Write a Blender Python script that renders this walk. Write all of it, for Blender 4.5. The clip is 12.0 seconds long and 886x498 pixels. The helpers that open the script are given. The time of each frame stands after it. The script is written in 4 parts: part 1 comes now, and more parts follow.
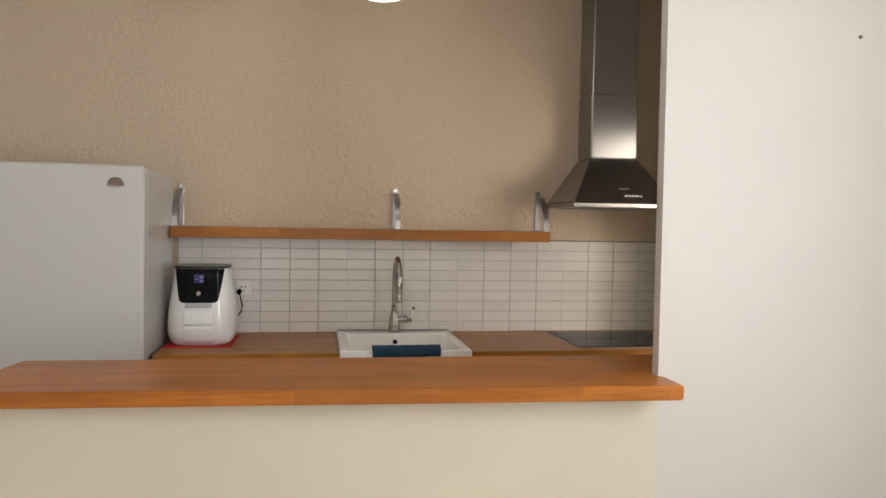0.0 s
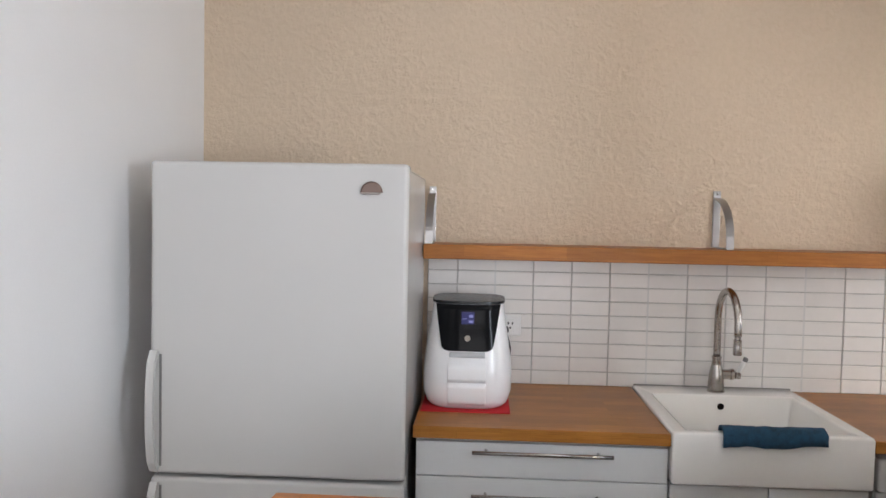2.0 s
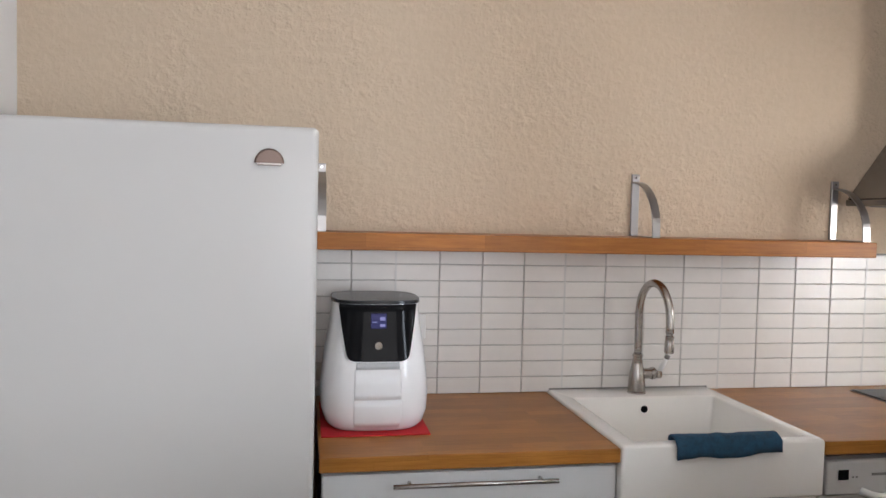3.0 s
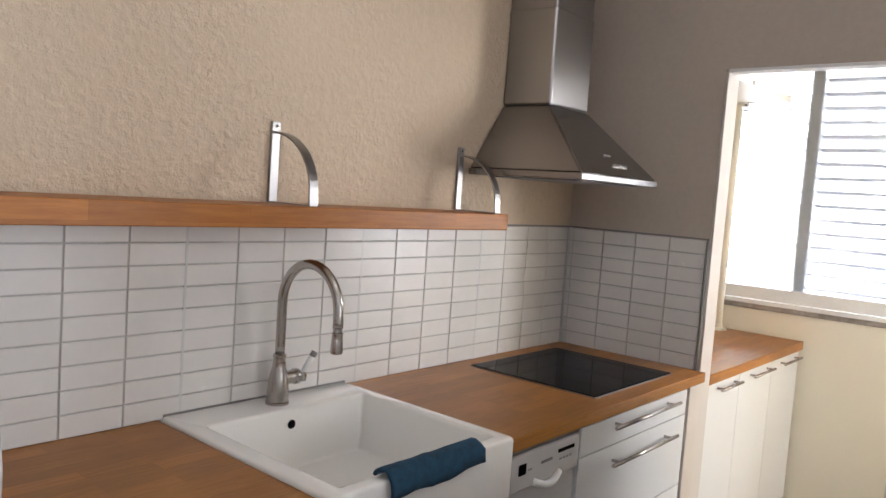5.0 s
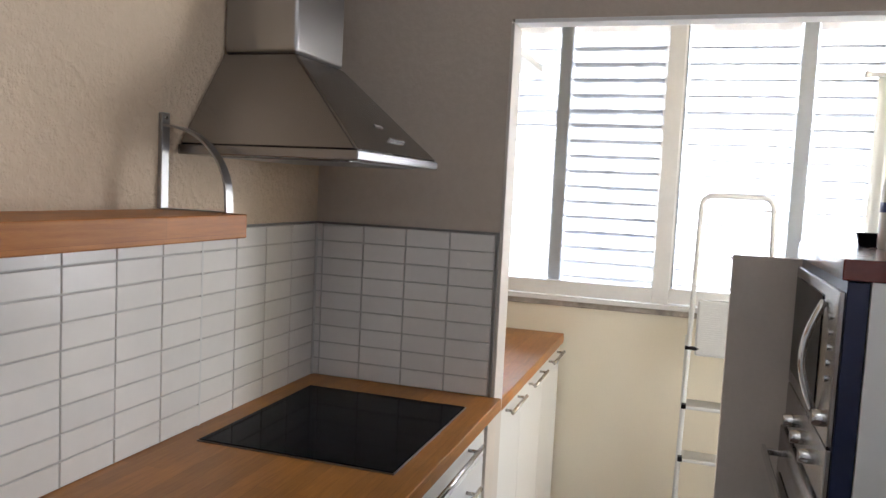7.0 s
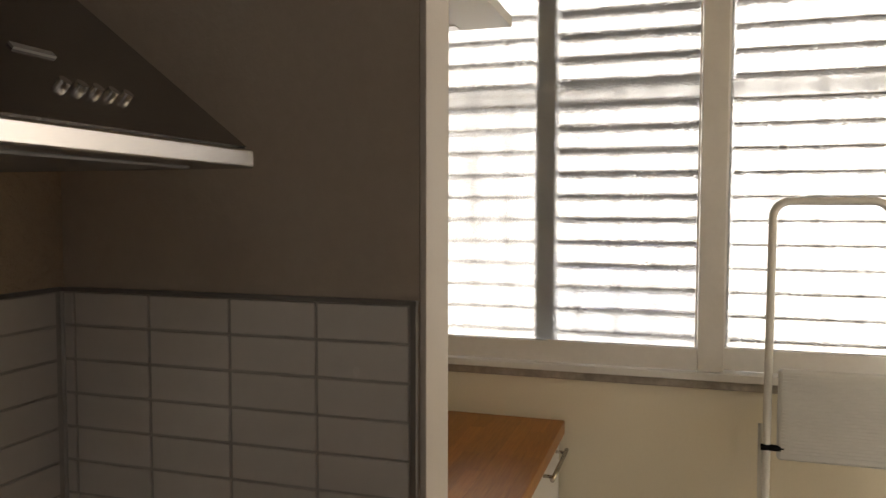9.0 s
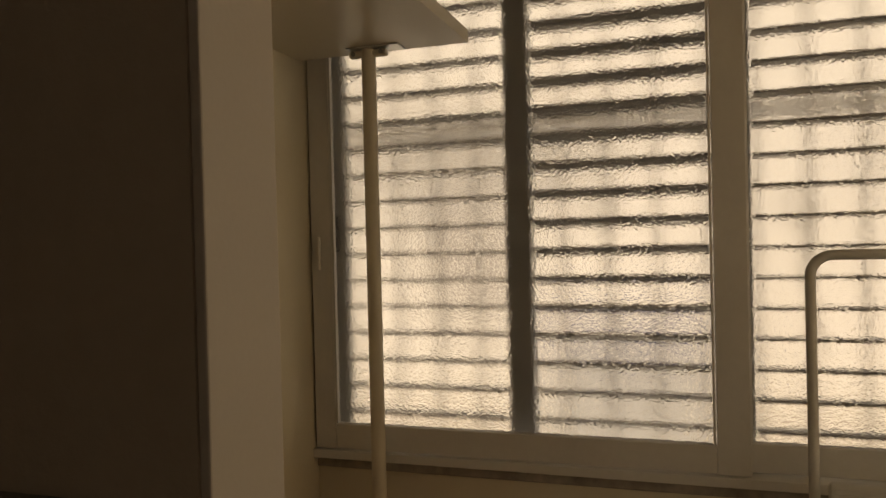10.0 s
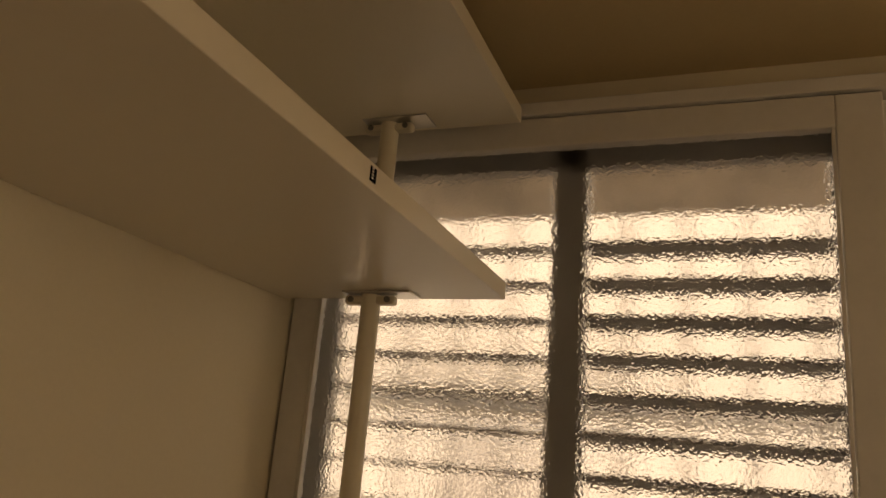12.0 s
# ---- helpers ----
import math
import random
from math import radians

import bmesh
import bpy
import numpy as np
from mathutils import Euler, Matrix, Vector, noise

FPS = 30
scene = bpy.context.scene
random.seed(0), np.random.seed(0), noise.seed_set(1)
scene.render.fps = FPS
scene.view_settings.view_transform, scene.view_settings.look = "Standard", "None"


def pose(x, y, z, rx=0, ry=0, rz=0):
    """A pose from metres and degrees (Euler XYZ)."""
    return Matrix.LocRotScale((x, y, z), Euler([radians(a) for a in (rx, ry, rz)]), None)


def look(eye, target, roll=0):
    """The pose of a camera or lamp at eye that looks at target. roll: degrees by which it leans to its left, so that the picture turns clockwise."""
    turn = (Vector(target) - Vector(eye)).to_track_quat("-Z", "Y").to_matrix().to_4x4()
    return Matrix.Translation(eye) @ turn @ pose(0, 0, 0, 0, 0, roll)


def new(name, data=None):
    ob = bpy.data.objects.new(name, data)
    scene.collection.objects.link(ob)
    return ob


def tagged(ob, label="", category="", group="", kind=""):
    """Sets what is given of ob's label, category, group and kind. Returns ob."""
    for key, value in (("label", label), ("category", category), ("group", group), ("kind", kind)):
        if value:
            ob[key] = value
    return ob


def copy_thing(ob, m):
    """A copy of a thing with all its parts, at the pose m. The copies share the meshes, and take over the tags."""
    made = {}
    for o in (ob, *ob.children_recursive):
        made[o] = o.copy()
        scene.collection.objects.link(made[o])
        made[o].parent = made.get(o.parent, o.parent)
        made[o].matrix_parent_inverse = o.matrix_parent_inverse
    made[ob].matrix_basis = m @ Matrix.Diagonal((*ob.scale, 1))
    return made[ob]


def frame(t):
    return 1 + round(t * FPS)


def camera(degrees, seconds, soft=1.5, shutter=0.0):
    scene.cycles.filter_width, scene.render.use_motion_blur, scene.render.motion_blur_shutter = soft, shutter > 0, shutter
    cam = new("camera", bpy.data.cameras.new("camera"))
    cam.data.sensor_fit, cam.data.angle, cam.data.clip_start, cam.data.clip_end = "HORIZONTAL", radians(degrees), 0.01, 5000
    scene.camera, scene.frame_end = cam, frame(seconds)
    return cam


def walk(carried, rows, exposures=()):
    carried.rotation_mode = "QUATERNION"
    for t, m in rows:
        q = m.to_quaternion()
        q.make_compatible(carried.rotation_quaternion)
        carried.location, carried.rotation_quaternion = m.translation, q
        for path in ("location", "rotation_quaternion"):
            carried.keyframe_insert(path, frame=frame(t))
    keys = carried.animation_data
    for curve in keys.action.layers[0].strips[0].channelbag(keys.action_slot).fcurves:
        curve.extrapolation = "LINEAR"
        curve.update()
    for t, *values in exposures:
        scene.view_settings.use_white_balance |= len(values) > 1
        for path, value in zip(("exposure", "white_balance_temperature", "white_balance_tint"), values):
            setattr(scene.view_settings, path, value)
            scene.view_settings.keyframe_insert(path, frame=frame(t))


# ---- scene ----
cam = camera(60.8, 12.0)
PATH = [
    (0, (0.059, -4.12, 1.506), (0.382, -2.147, 1.437), 1.0),
    (0.5, (-0.077, -3.841, 1.538), (-0.036, -1.843, 1.452), 1.0),
    (1, (-0.203, -3.528, 1.554), (-0.385, -1.539, 1.452), 1.3),
    (1.5, (-0.284, -3.279, 1.573), (-0.554, -1.3, 1.466), 1.3),
    (2, (-0.444, -3.032, 1.578), (-0.554, -1.037, 1.487), 1.1),
    (2.5, (-0.525, -2.824, 1.537), (-0.408, -0.83, 1.448), 1.0),
    (3.5, (-0.865, -2.30, 1.533), (-0.21, -0.41, 1.42), 2.0),
    (4.3, (-0.915, -1.98, 1.531), (0.259, -0.368, 1.392), 3.2),
    (4.5, (-0.858, -1.93, 1.529), (0.397, -0.379, 1.387), 3.8),
    (5, (-0.816, -1.744, 1.532), (0.703, -0.438, 1.378), 4.0),
    (5.5, (-0.774, -1.544, 1.54), (0.909, -0.476, 1.376), 3.9),
    (6, (-0.695, -1.394, 1.543), (1.115, -0.562, 1.367), 3.6),
    (6.5, (-0.455, -1.28, 1.552), (1.419, -0.605, 1.372), 3.7),
    (7, (-0.21, -1.176, 1.546), (1.687, -0.563, 1.387), 2.8),
    (9, (1.043, -0.98, 1.55), (2.948, -0.381, 1.443), 0.1),
    (9.5, (1.330, -0.963, 1.552), (3.240, -0.373, 1.499), 0.0),
    (10, (1.565, -0.989, 1.621), (3.464, -0.362, 1.600), -1.4),
    (10.5, (1.762, -0.954, 1.669), (3.637, -0.263, 1.752), -0.8),
    (11, (1.914, -0.865, 1.704), (3.764, -0.152, 1.964), 0.5),
    (11.5, (1.975, -0.841, 1.805), (3.809, -0.124, 2.155), 2.0),
    (12, (2.067, -0.851, 1.822), (3.862, -0.150, 2.358), 4.9),
]

EXPOSURES = [(0.0, 2.75, 6700, 11), (0.8, 3.08, 6050, 10), (2.0, 3.2, 6000, 12), (4.3, 3.2, 6000, 12), (5.5, 3.1, 5900, 11), (7.2, 2.85, 5800, 10), (8.8, 1.8, 6900, 11), (9.0, 1.45, 7400, 12), (9.5, 0.47, 9500, 14), (10.0, -0.15, 11200, 16), (10.6, -0.12, 12000, 18), (11.2, -0.15, 12700, 20), (12.0, 0.12, 13500, 23)]
walk(cam, [(t, look(eye, target, roll)) for t, eye, target, roll in PATH], EXPOSURES)

# ---- light ----
world = bpy.data.worlds.new("sky")
scene.world = world
world.use_nodes = True
_nt = world.node_tree
_sky = _nt.nodes.new("ShaderNodeTexSky")
_sky.sky_type = 'NISHITA'
_sky.sun_disc = False
_sky.sun_elevation = radians(55)
_sky.sun_rotation = radians(-90)
_bg = _nt.nodes["Background"]
_bg.inputs["Strength"].default_value = 0.15
_nt.links.new(_sky.outputs[0], _bg.inputs["Color"])

sun = new("sun", bpy.data.lights.new("sun", 'SUN'))
sun.data.energy, sun.data.angle, sun.data.color = 4.0, radians(0.5), (1.0, 0.97, 0.92)
sun.matrix_world = look((-5, -1.5, 9), (1.3, -0.5, 0))


def area_lamp(name, eye, target, w, h, watts, color):
    ob = new(name, bpy.data.lights.new(name, 'AREA'))
    ob.data.shape, ob.data.size, ob.data.size_y = 'RECTANGLE', w, h
    ob.data.energy, ob.data.color = watts, color
    ob.matrix_world = look(eye, target)
    return ob


# daylight in the openings of the living room behind the start of the walk
area_lamp("window_daylight", (0.3, -6.42, 1.45), (0.3, 0, 1.3), 2.6, 1.7, 5.6, (1.0, 0.95, 0.89))
area_lamp("window_daylight", (1.97, -3.7, 1.65), (-1.6, -3.2, 1.6), 0.6, 1.2, 8.5, (0.90, 0.96, 1.0))
# daylight in the second nook window, past the curtain
area_lamp("window_daylight", (3.43, -2.78, 1.55), (0, -2.78, 1.45), 0.85, 1.7, 11.5, (1.0, 0.975, 0.94))


# ---- materials ----
def nodes_of(name):
    m = bpy.data.materials.new(name)
    m.use_nodes = True
    nt = m.node_tree
    return m, nt, nt.nodes["Principled BSDF"]


def link(nt, a, b):
    nt.links.new(a, b)


def pos_noise(nt, scale, detail=4.0, stretch=(1, 1, 1), rough=0.6):
    g = nt.nodes.new("ShaderNodeNewGeometry")
    mp = nt.nodes.new("ShaderNodeMapping")
    mp.inputs["Scale"].default_value = stretch
    n = nt.nodes.new("ShaderNodeTexNoise")
    n.inputs["Scale"].default_value, n.inputs["Detail"].default_value = scale, detail
    n.inputs["Roughness"].default_value = rough
    link(nt, g.outputs["Position"], mp.inputs["Vector"])
    link(nt, mp.outputs[0], n.inputs["Vector"])
    return n.outputs["Fac"]


def ramp(nt, fac, stops):
    r = nt.nodes.new("ShaderNodeValToRGB")
    while len(r.color_ramp.elements) < len(stops):
        r.color_ramp.elements.new(0.5)
    for e, (p, c) in zip(r.color_ramp.elements, stops):
        e.position, e.color = p, (*c, 1) if len(c) == 3 else c
    link(nt, fac, r.inputs["Fac"])
    return r.outputs["Color"]


def mix(nt, mode, fac, a, b):
    x = nt.nodes.new("ShaderNodeMix")
    x.data_type, x.blend_type = 'RGBA', mode
    for sock, v in ((x.inputs[0], fac), (x.inputs[6], a), (x.inputs[7], b)):
        if hasattr(v, "is_linked"):
            link(nt, v, sock)
        else:
            sock.default_value = v if isinstance(v, (int, float)) else (*v, 1)
    return x.outputs[2]


def bump(nt, bsdf, height, strength, dist):
    b = nt.nodes.new("ShaderNodeBump")
    b.inputs["Strength"].default_value, b.inputs["Distance"].default_value = strength, dist
    link(nt, height, b.inputs["Height"])
    link(nt, b.outputs[0], bsdf.inputs["Normal"])


def surface(name, color, rough=0.5, metal=0.0, vary=0.08, scale=6.0, fine=80.0, relief=0.0, depth=0.002, stretch=(1, 1, 1), coat=0.0, each=0.0, spec=0.5, ior=1.5, aniso=0.0):
    """A painted, moulded or metal surface with mottling at two scales and fine relief."""
    m, nt, b = nodes_of(name)
    dark = tuple(c * (1 - vary) for c in color)
    light = tuple(min(1, c * (1 + vary * 0.6)) for c in color)
    big = pos_noise(nt, scale, 3)
    small = pos_noise(nt, fine, 5, stretch)
    col = ramp(nt, big, [(0.3, dark), (0.7, light)])
    grain = ramp(nt, small, [(0.3, (1 - vary * 0.7,) * 3), (0.7, (1, 1, 1))])
    col = mix(nt, 'MULTIPLY', 1.0, col, grain)
    if each:
        info = nt.nodes.new("ShaderNodeObjectInfo")
        tone = ramp(nt, info.outputs["Random"], [(0, (1 - each,) * 3), (1, (1, 1, 1))])
        col = mix(nt, 'MULTIPLY', 1.0, col, tone)
    link(nt, col, b.inputs["Base Color"])
    rr = nt.nodes.new("ShaderNodeMapRange")
    rr.inputs["To Min"].default_value, rr.inputs["To Max"].default_value = max(0.02, rough * 0.8), min(1, rough * 1.2)
    link(nt, big, rr.inputs["Value"])
    if metal:
        b.inputs["Roughness"].default_value = rough
        b.inputs["Anisotropic"].default_value = aniso
    else:
        link(nt, rr.outputs[0], b.inputs["Roughness"])
    b.inputs["Metallic"].default_value = metal
    b.inputs["Coat Weight"].default_value = coat
    b.inputs["Specular IOR Level"].default_value = spec
    b.inputs["IOR"].default_value = ior
    if relief:
        bump(nt, b, small, relief, depth)
    return m


def stucco(name, color, relief):
    """Trowelled plaster: lumps of about a centimetre over a fine grain."""
    m, nt, b = nodes_of(name)
    big = pos_noise(nt, 1.6, 3)
    lumps = pos_noise(nt, 40, 4, rough=0.6)
    grain = pos_noise(nt, 230, 4)
    c0 = tuple(c * 0.92 for c in color)
    col = ramp(nt, big, [(0.3, c0), (0.7, color)])
    col = mix(nt, 'MULTIPLY', 1.0, col, ramp(nt, lumps, [(0.25, (0.94, 0.935, 0.925)), (0.6, (1, 1, 1))]))
    link(nt, col, b.inputs["Base Color"])
    b.inputs["Roughness"].default_value = 0.75
    shaped = ramp(nt, lumps, [(0.42, (0, 0, 0)), (0.68, (1, 1, 1))])
    patch = ramp(nt, big, [(0.35, (0.25, 0.25, 0.25)), (0.62, (1, 1, 1))])
    shaped = mix(nt, 'MULTIPLY', 1.0, shaped, patch)
    h = mix(nt, 'ADD', 0.25, shaped, grain)
    bump(nt, b, h, relief, 0.008)
    return m


def butcher_block(name, tint, rough=0.35, contrast=0.74):
    """Oiled hardwood glued up from staves, each with its own tone."""
    m, nt, b = nodes_of(name)
    g = nt.nodes.new("ShaderNodeNewGeometry")
    sep = nt.nodes.new("ShaderNodeSeparateXYZ")
    com = nt.nodes.new("ShaderNodeCombineXYZ")
    link(nt, g.outputs["Position"], sep.inputs[0])
    add = nt.nodes.new("ShaderNodeMath")
    link(nt, sep.outputs["Y"], add.inputs[0])
    link(nt, sep.outputs["Z"], add.inputs[1])
    link(nt, sep.outputs["X"], com.inputs["X"])
    link(nt, add.outputs[0], com.inputs["Y"])
    br = nt.nodes.new("ShaderNodeTexBrick")
    br.offset, br.squash = 0.37, 1.0
    br.inputs["Scale"].default_value = 1.0
    br.inputs["Brick Width"].default_value, br.inputs["Row Height"].default_value = 0.38, 0.046
    br.inputs["Mortar Size"].default_value = 0.0004
    br.inputs["Mortar Smooth"].default_value = 0.4
    br.inputs["Color1"].default_value = (*[c * contrast for c in tint], 1)
    br.inputs["Color2"].default_value = (*[min(1, c * 1.15) for c in tint], 1)
    br.inputs["Mortar"].default_value = (*[c * 0.6 for c in tint], 1)
    link(nt, com.outputs[0], br.inputs["Vector"])
    grain = pos_noise(nt, 9, 8, (1.0, 14, 14), 0.7)
    blot = pos_noise(nt, 5, 3)
    col = mix(nt, 'MULTIPLY', 1.0, br.outputs["Color"], ramp(nt, grain, [(0.3, (0.72, 0.66, 0.6)), (0.62, (1, 1, 1))]))
    col = mix(nt, 'MULTIPLY', 1.0, col, ramp(nt, blot, [(0.3, (0.85, 0.82, 0.78)), (0.65, (1, 1, 1))]))
    link(nt, col, b.inputs["Base Color"])
    b.inputs["Roughness"].default_value = rough
    b.inputs["Specular IOR Level"].default_value = 0.32
    bump(nt, b, grain, 0.12, 0.001)
    return m


def pane_glass(name):
    """Obscured glass with a hammered face."""
    m, nt, b = nodes_of(name)
    b.inputs["Base Color"].default_value = (0.97, 0.98, 0.98, 1)
    b.inputs["Transmission Weight"].default_value = 1.0
    b.inputs["IOR"].default_value = 1.3
    b.inputs["Roughness"].default_value = 0.02
    dimples = pos_noise(nt, 150, 1.5)
    sweep = pos_noise(nt, 22, 2)
    bump(nt, b, mix(nt, 'ADD', 0.5, dimples, sweep), 0.9, 0.0032)
    return m


def petal_tile(name):
    """Cement floor tile with a brown petal pattern on a 20 cm grid."""
    m, nt, b = nodes_of(name)
    g = nt.nodes.new("ShaderNodeNewGeometry")
    sc = nt.nodes.new("ShaderNodeVectorMath"); sc.operation = 'SCALE'; sc.inputs[3].default_value = 5.0
    fr = nt.nodes.new("ShaderNodeVectorMath"); fr.operation = 'FRACTION'
    link(nt, g.outputs["Position"], sc.inputs[0]); link(nt, sc.outputs[0], fr.inputs[0])
    flat = nt.nodes.new("ShaderNodeVectorMath"); flat.operation = 'MULTIPLY'; flat.inputs[1].default_value = (1, 1, 0)
    link(nt, fr.outputs[0], flat.inputs[0])
    near = []
    for c in ((0, 0, 0), (1, 1, 0), (1, 0, 0), (0, 1, 0)):
        d = nt.nodes.new("ShaderNodeVectorMath"); d.operation = 'DISTANCE'; d.inputs[1].default_value = c
        link(nt, flat.outputs[0], d.inputs[0])
        lt = nt.nodes.new("ShaderNodeMath"); lt.operation = 'LESS_THAN'; lt.inputs[1].default_value = 0.95
        link(nt, d.outputs["Value"], lt.inputs[0])
        near.append(lt.outputs[0])
    pair = []
    for i in (0, 2):
        mm = nt.nodes.new("ShaderNodeMath"); mm.operation = 'MULTIPLY'
        link(nt, near[i], mm.inputs[0]); link(nt, near[i + 1], mm.inputs[1])
        pair.append(mm.outputs[0])
    s = nt.nodes.new("ShaderNodeMath"); s.operation = 'ADD'; s.use_clamp = False
    link(nt, pair[0], s.inputs[0]); link(nt, pair[1], s.inputs[1])
    col = ramp(nt, s.outputs[0], [(0.0, (0.17, 0.11, 0.09)), (0.5, (0.10, 0.045, 0.035))])
    col = mix(nt, 'MULTIPLY', 1.0, col, ramp(nt, pos_noise(nt, 30, 5), [(0.3, (0.6, 0.58, 0.55)), (0.7, (1, 1, 1))]))
    link(nt, col, b.inputs["Base Color"])
    b.inputs["Roughness"].default_value = 0.4
    return m


M_STUCCO = stucco("beige_plaster", (0.655, 0.525, 0.385), 0.7)
M_SMOOTH = stucco("beige_paint", (0.55, 0.475, 0.40), 0.12)
M_WHITE = surface("white_wall_paint", (0.84, 0.83, 0.82), 0.6, vary=0.03, scale=1.2, fine=160, relief=0.12, depth=0.001)
# White wall paint with shade put into its colour, for faces towards -y.
M_COLUMN = surface("dimmed_warm_white_paint", (0.62, 0.575, 0.53), 0.6, vary=0.05, scale=1.2, fine=160, relief=0.12, depth=0.001)
M_CREAM = surface("cream_wall_paint", (0.80, 0.74, 0.60), 0.6, vary=0.04, scale=1.4, fine=140, relief=0.12, depth=0.001)
M_CEIL = surface("ceiling_paint", (0.78, 0.75, 0.70), 0.8, vary=0.03, scale=1.0, fine=120, relief=0.1, depth=0.001)
# Nook ceiling: its warm, dim bounce light is put into the colour.
M_CEILN = surface("warm_dim_ceiling_paint", (0.58, 0.46, 0.27), 0.8, vary=0.06, scale=1.0, fine=120, relief=0.1, depth=0.001)
# Darker cream than the nook wall paint.
M_HALF = surface("dark_cream_paint", (0.66, 0.585, 0.45), 0.6, vary=0.05, scale=1.4, fine=140, relief=0.12, depth=0.001)
M_TILE = surface("white_glazed_tile", (0.78, 0.75, 0.715), 0.25, vary=0.03, scale=9, fine=50, relief=0.03, depth=0.001, each=0.07)
M_GROUT = surface("grey_grout", (0.53, 0.51, 0.485), 0.9, vary=0.15, scale=8, fine=200, relief=0.2)
M_TRIM = surface("pale_joint_strip", (0.62, 0.61, 0.59), 0.35, vary=0.05)
M_DARKTRIM = surface("grey_edge_trim", (0.22, 0.21, 0.20), 0.4, vary=0.1)
M_WOOD = butcher_block("oiled_counter_wood", (0.42, 0.18, 0.036), 0.36, 0.85)
M_WOODBAR = butcher_block("varnished_bar_wood", (0.46, 0.155, 0.022), 0.33, 0.82)
M_WOODSHELF = butcher_block("shelf_wood", (0.42, 0.160, 0.030), 0.42, 0.84)
M_CAB = surface("white_lacquer", (0.74, 0.74, 0.73), 0.42, vary=0.02, scale=2)
M_CABSIDE = surface("pale_edge_board", (0.62, 0.56, 0.50), 0.5, vary=0.06)
M_FRIDGE = surface("fridge_enamel", (0.585, 0.572, 0.55), 0.22, vary=0.015, scale=1.5, fine=300, relief=0.03, depth=0.0005)
M_CERAMIC = surface("white_fireclay", (0.90, 0.875, 0.83), 0.10, vary=0.015, scale=3, coat=0.4)
M_STEEL = surface("brushed_steel", (0.36, 0.35, 0.345), 0.30, 1.0, vary=0.012, scale=0.8, fine=300, stretch=(1, 1, 0.02), aniso=0.5)
M_STEELH = surface("brushed_steel_wide", (0.32, 0.305, 0.30), 0.25, 1.0, vary=0.012, scale=0.8, fine=300, stretch=(0.02, 0.02, 1), aniso=0.7)
M_NICKEL = surface("satin_nickel", (0.47, 0.44, 0.41), 0.26, 1.0, vary=0.06, scale=20)
M_BADGE = surface("bronze_badge_metal", (0.20, 0.15, 0.13), 0.3, 1.0, vary=0.1)
M_CHROME = surface("chrome", (0.7, 0.7, 0.7), 0.1, 1.0, vary=0.03)
M_ALU = surface("aluminium", (0.62, 0.62, 0.61), 0.32, 1.0, vary=0.06)
M_BLACKGLASS = surface("black_ceramic_glass", (0.005, 0.005, 0.007), 0.07, vary=0.1, ior=1.11)
M_BLACK = surface("black_plastic", (0.008, 0.008, 0.009), 0.09, vary=0.1, ior=1.16)
M_LID = surface("smoked_lid", (0.014, 0.015, 0.016), 0.25, vary=0.1, ior=1.3)
M_FRYER = surface("white_gloss_plastic", (0.86, 0.855, 0.86), 0.18, vary=0.015)
M_RED = surface("red_felt_mat", (0.55, 0.012, 0.018), 0.85, vary=0.12, scale=20, fine=400, relief=0.2)
M_TEAL = surface("teal_cloth", (0.018, 0.072, 0.135), 0.95, vary=0.4, scale=45, fine=600, relief=0.8, depth=0.003)
M_PLASTICW = surface("white_plastic", (0.8, 0.79, 0.77), 0.35, vary=0.02)
M_SASH = surface("white_window_enamel", (0.78, 0.775, 0.76), 0.4, vary=0.06, scale=4, fine=60)
M_SILL = surface("worn_sill_stone", (0.48, 0.43, 0.37), 0.8, vary=0.35, scale=9, fine=60, relief=0.5)
M_SLAT = surface("grey_louvre", (0.42, 0.40, 0.37), 0.6, vary=0.12, scale=8)
M_POST = surface("grey_louvre_post", (0.50, 0.51, 0.52), 0.6, vary=0.1)
M_GRILLE = surface("painted_iron", (0.75, 0.71, 0.66), 0.6, vary=0.2, scale=20)
M_HEADPANEL = surface("rust_stained_panel", (0.66, 0.58, 0.49), 0.9, vary=0.4, scale=7, fine=40, stretch=(1, 1, 3))
M_HEADPANEL.node_tree.nodes["Principled BSDF"].inputs["Transmission Weight"].default_value = 0.8
M_PANE = pane_glass("hammered_glass")
M_REDWOOD = surface("red_brown_top_board", (0.13, 0.022, 0.018), 0.22, vary=0.15, scale=4, coat=0.3)
M_NAVY = surface("navy_side_metal", (0.006, 0.012, 0.05), 0.3, vary=0.1)
M_LADDER = surface("white_ladder_paint", (0.66, 0.66, 0.64), 0.4, vary=0.06)
M_FLOOR = petal_tile("petal_floor_tile")
M_SHELFW = surface("white_melamine", (0.76, 0.71, 0.60), 0.35, vary=0.02, scale=2)
M_FACADE = surface("cream_render", (0.78, 0.765, 0.735), 0.9, vary=0.14, scale=0.9, fine=6, stretch=(1, 3, 0.5))
M_FRAMED = surface("far_shutter_paint", (0.35, 0.33, 0.32), 0.6)
M_GROUND = surface("pale_paving", (0.40, 0.37, 0.33), 0.9, vary=0.2, scale=0.5, fine=4)
M_CURTAIN = surface("white_curtain_cloth", (0.74, 0.75, 0.72), 0.9, vary=0.05, scale=5, fine=500, relief=0.2)
M_BLUE = surface("blue_plastic", (0.02, 0.035, 0.16), 0.4)
M_CAPRED = surface("red_cap", (0.6, 0.02, 0.04), 0.35)
M_GREEN = surface("green_plastic", (0.03, 0.22, 0.16), 0.4)


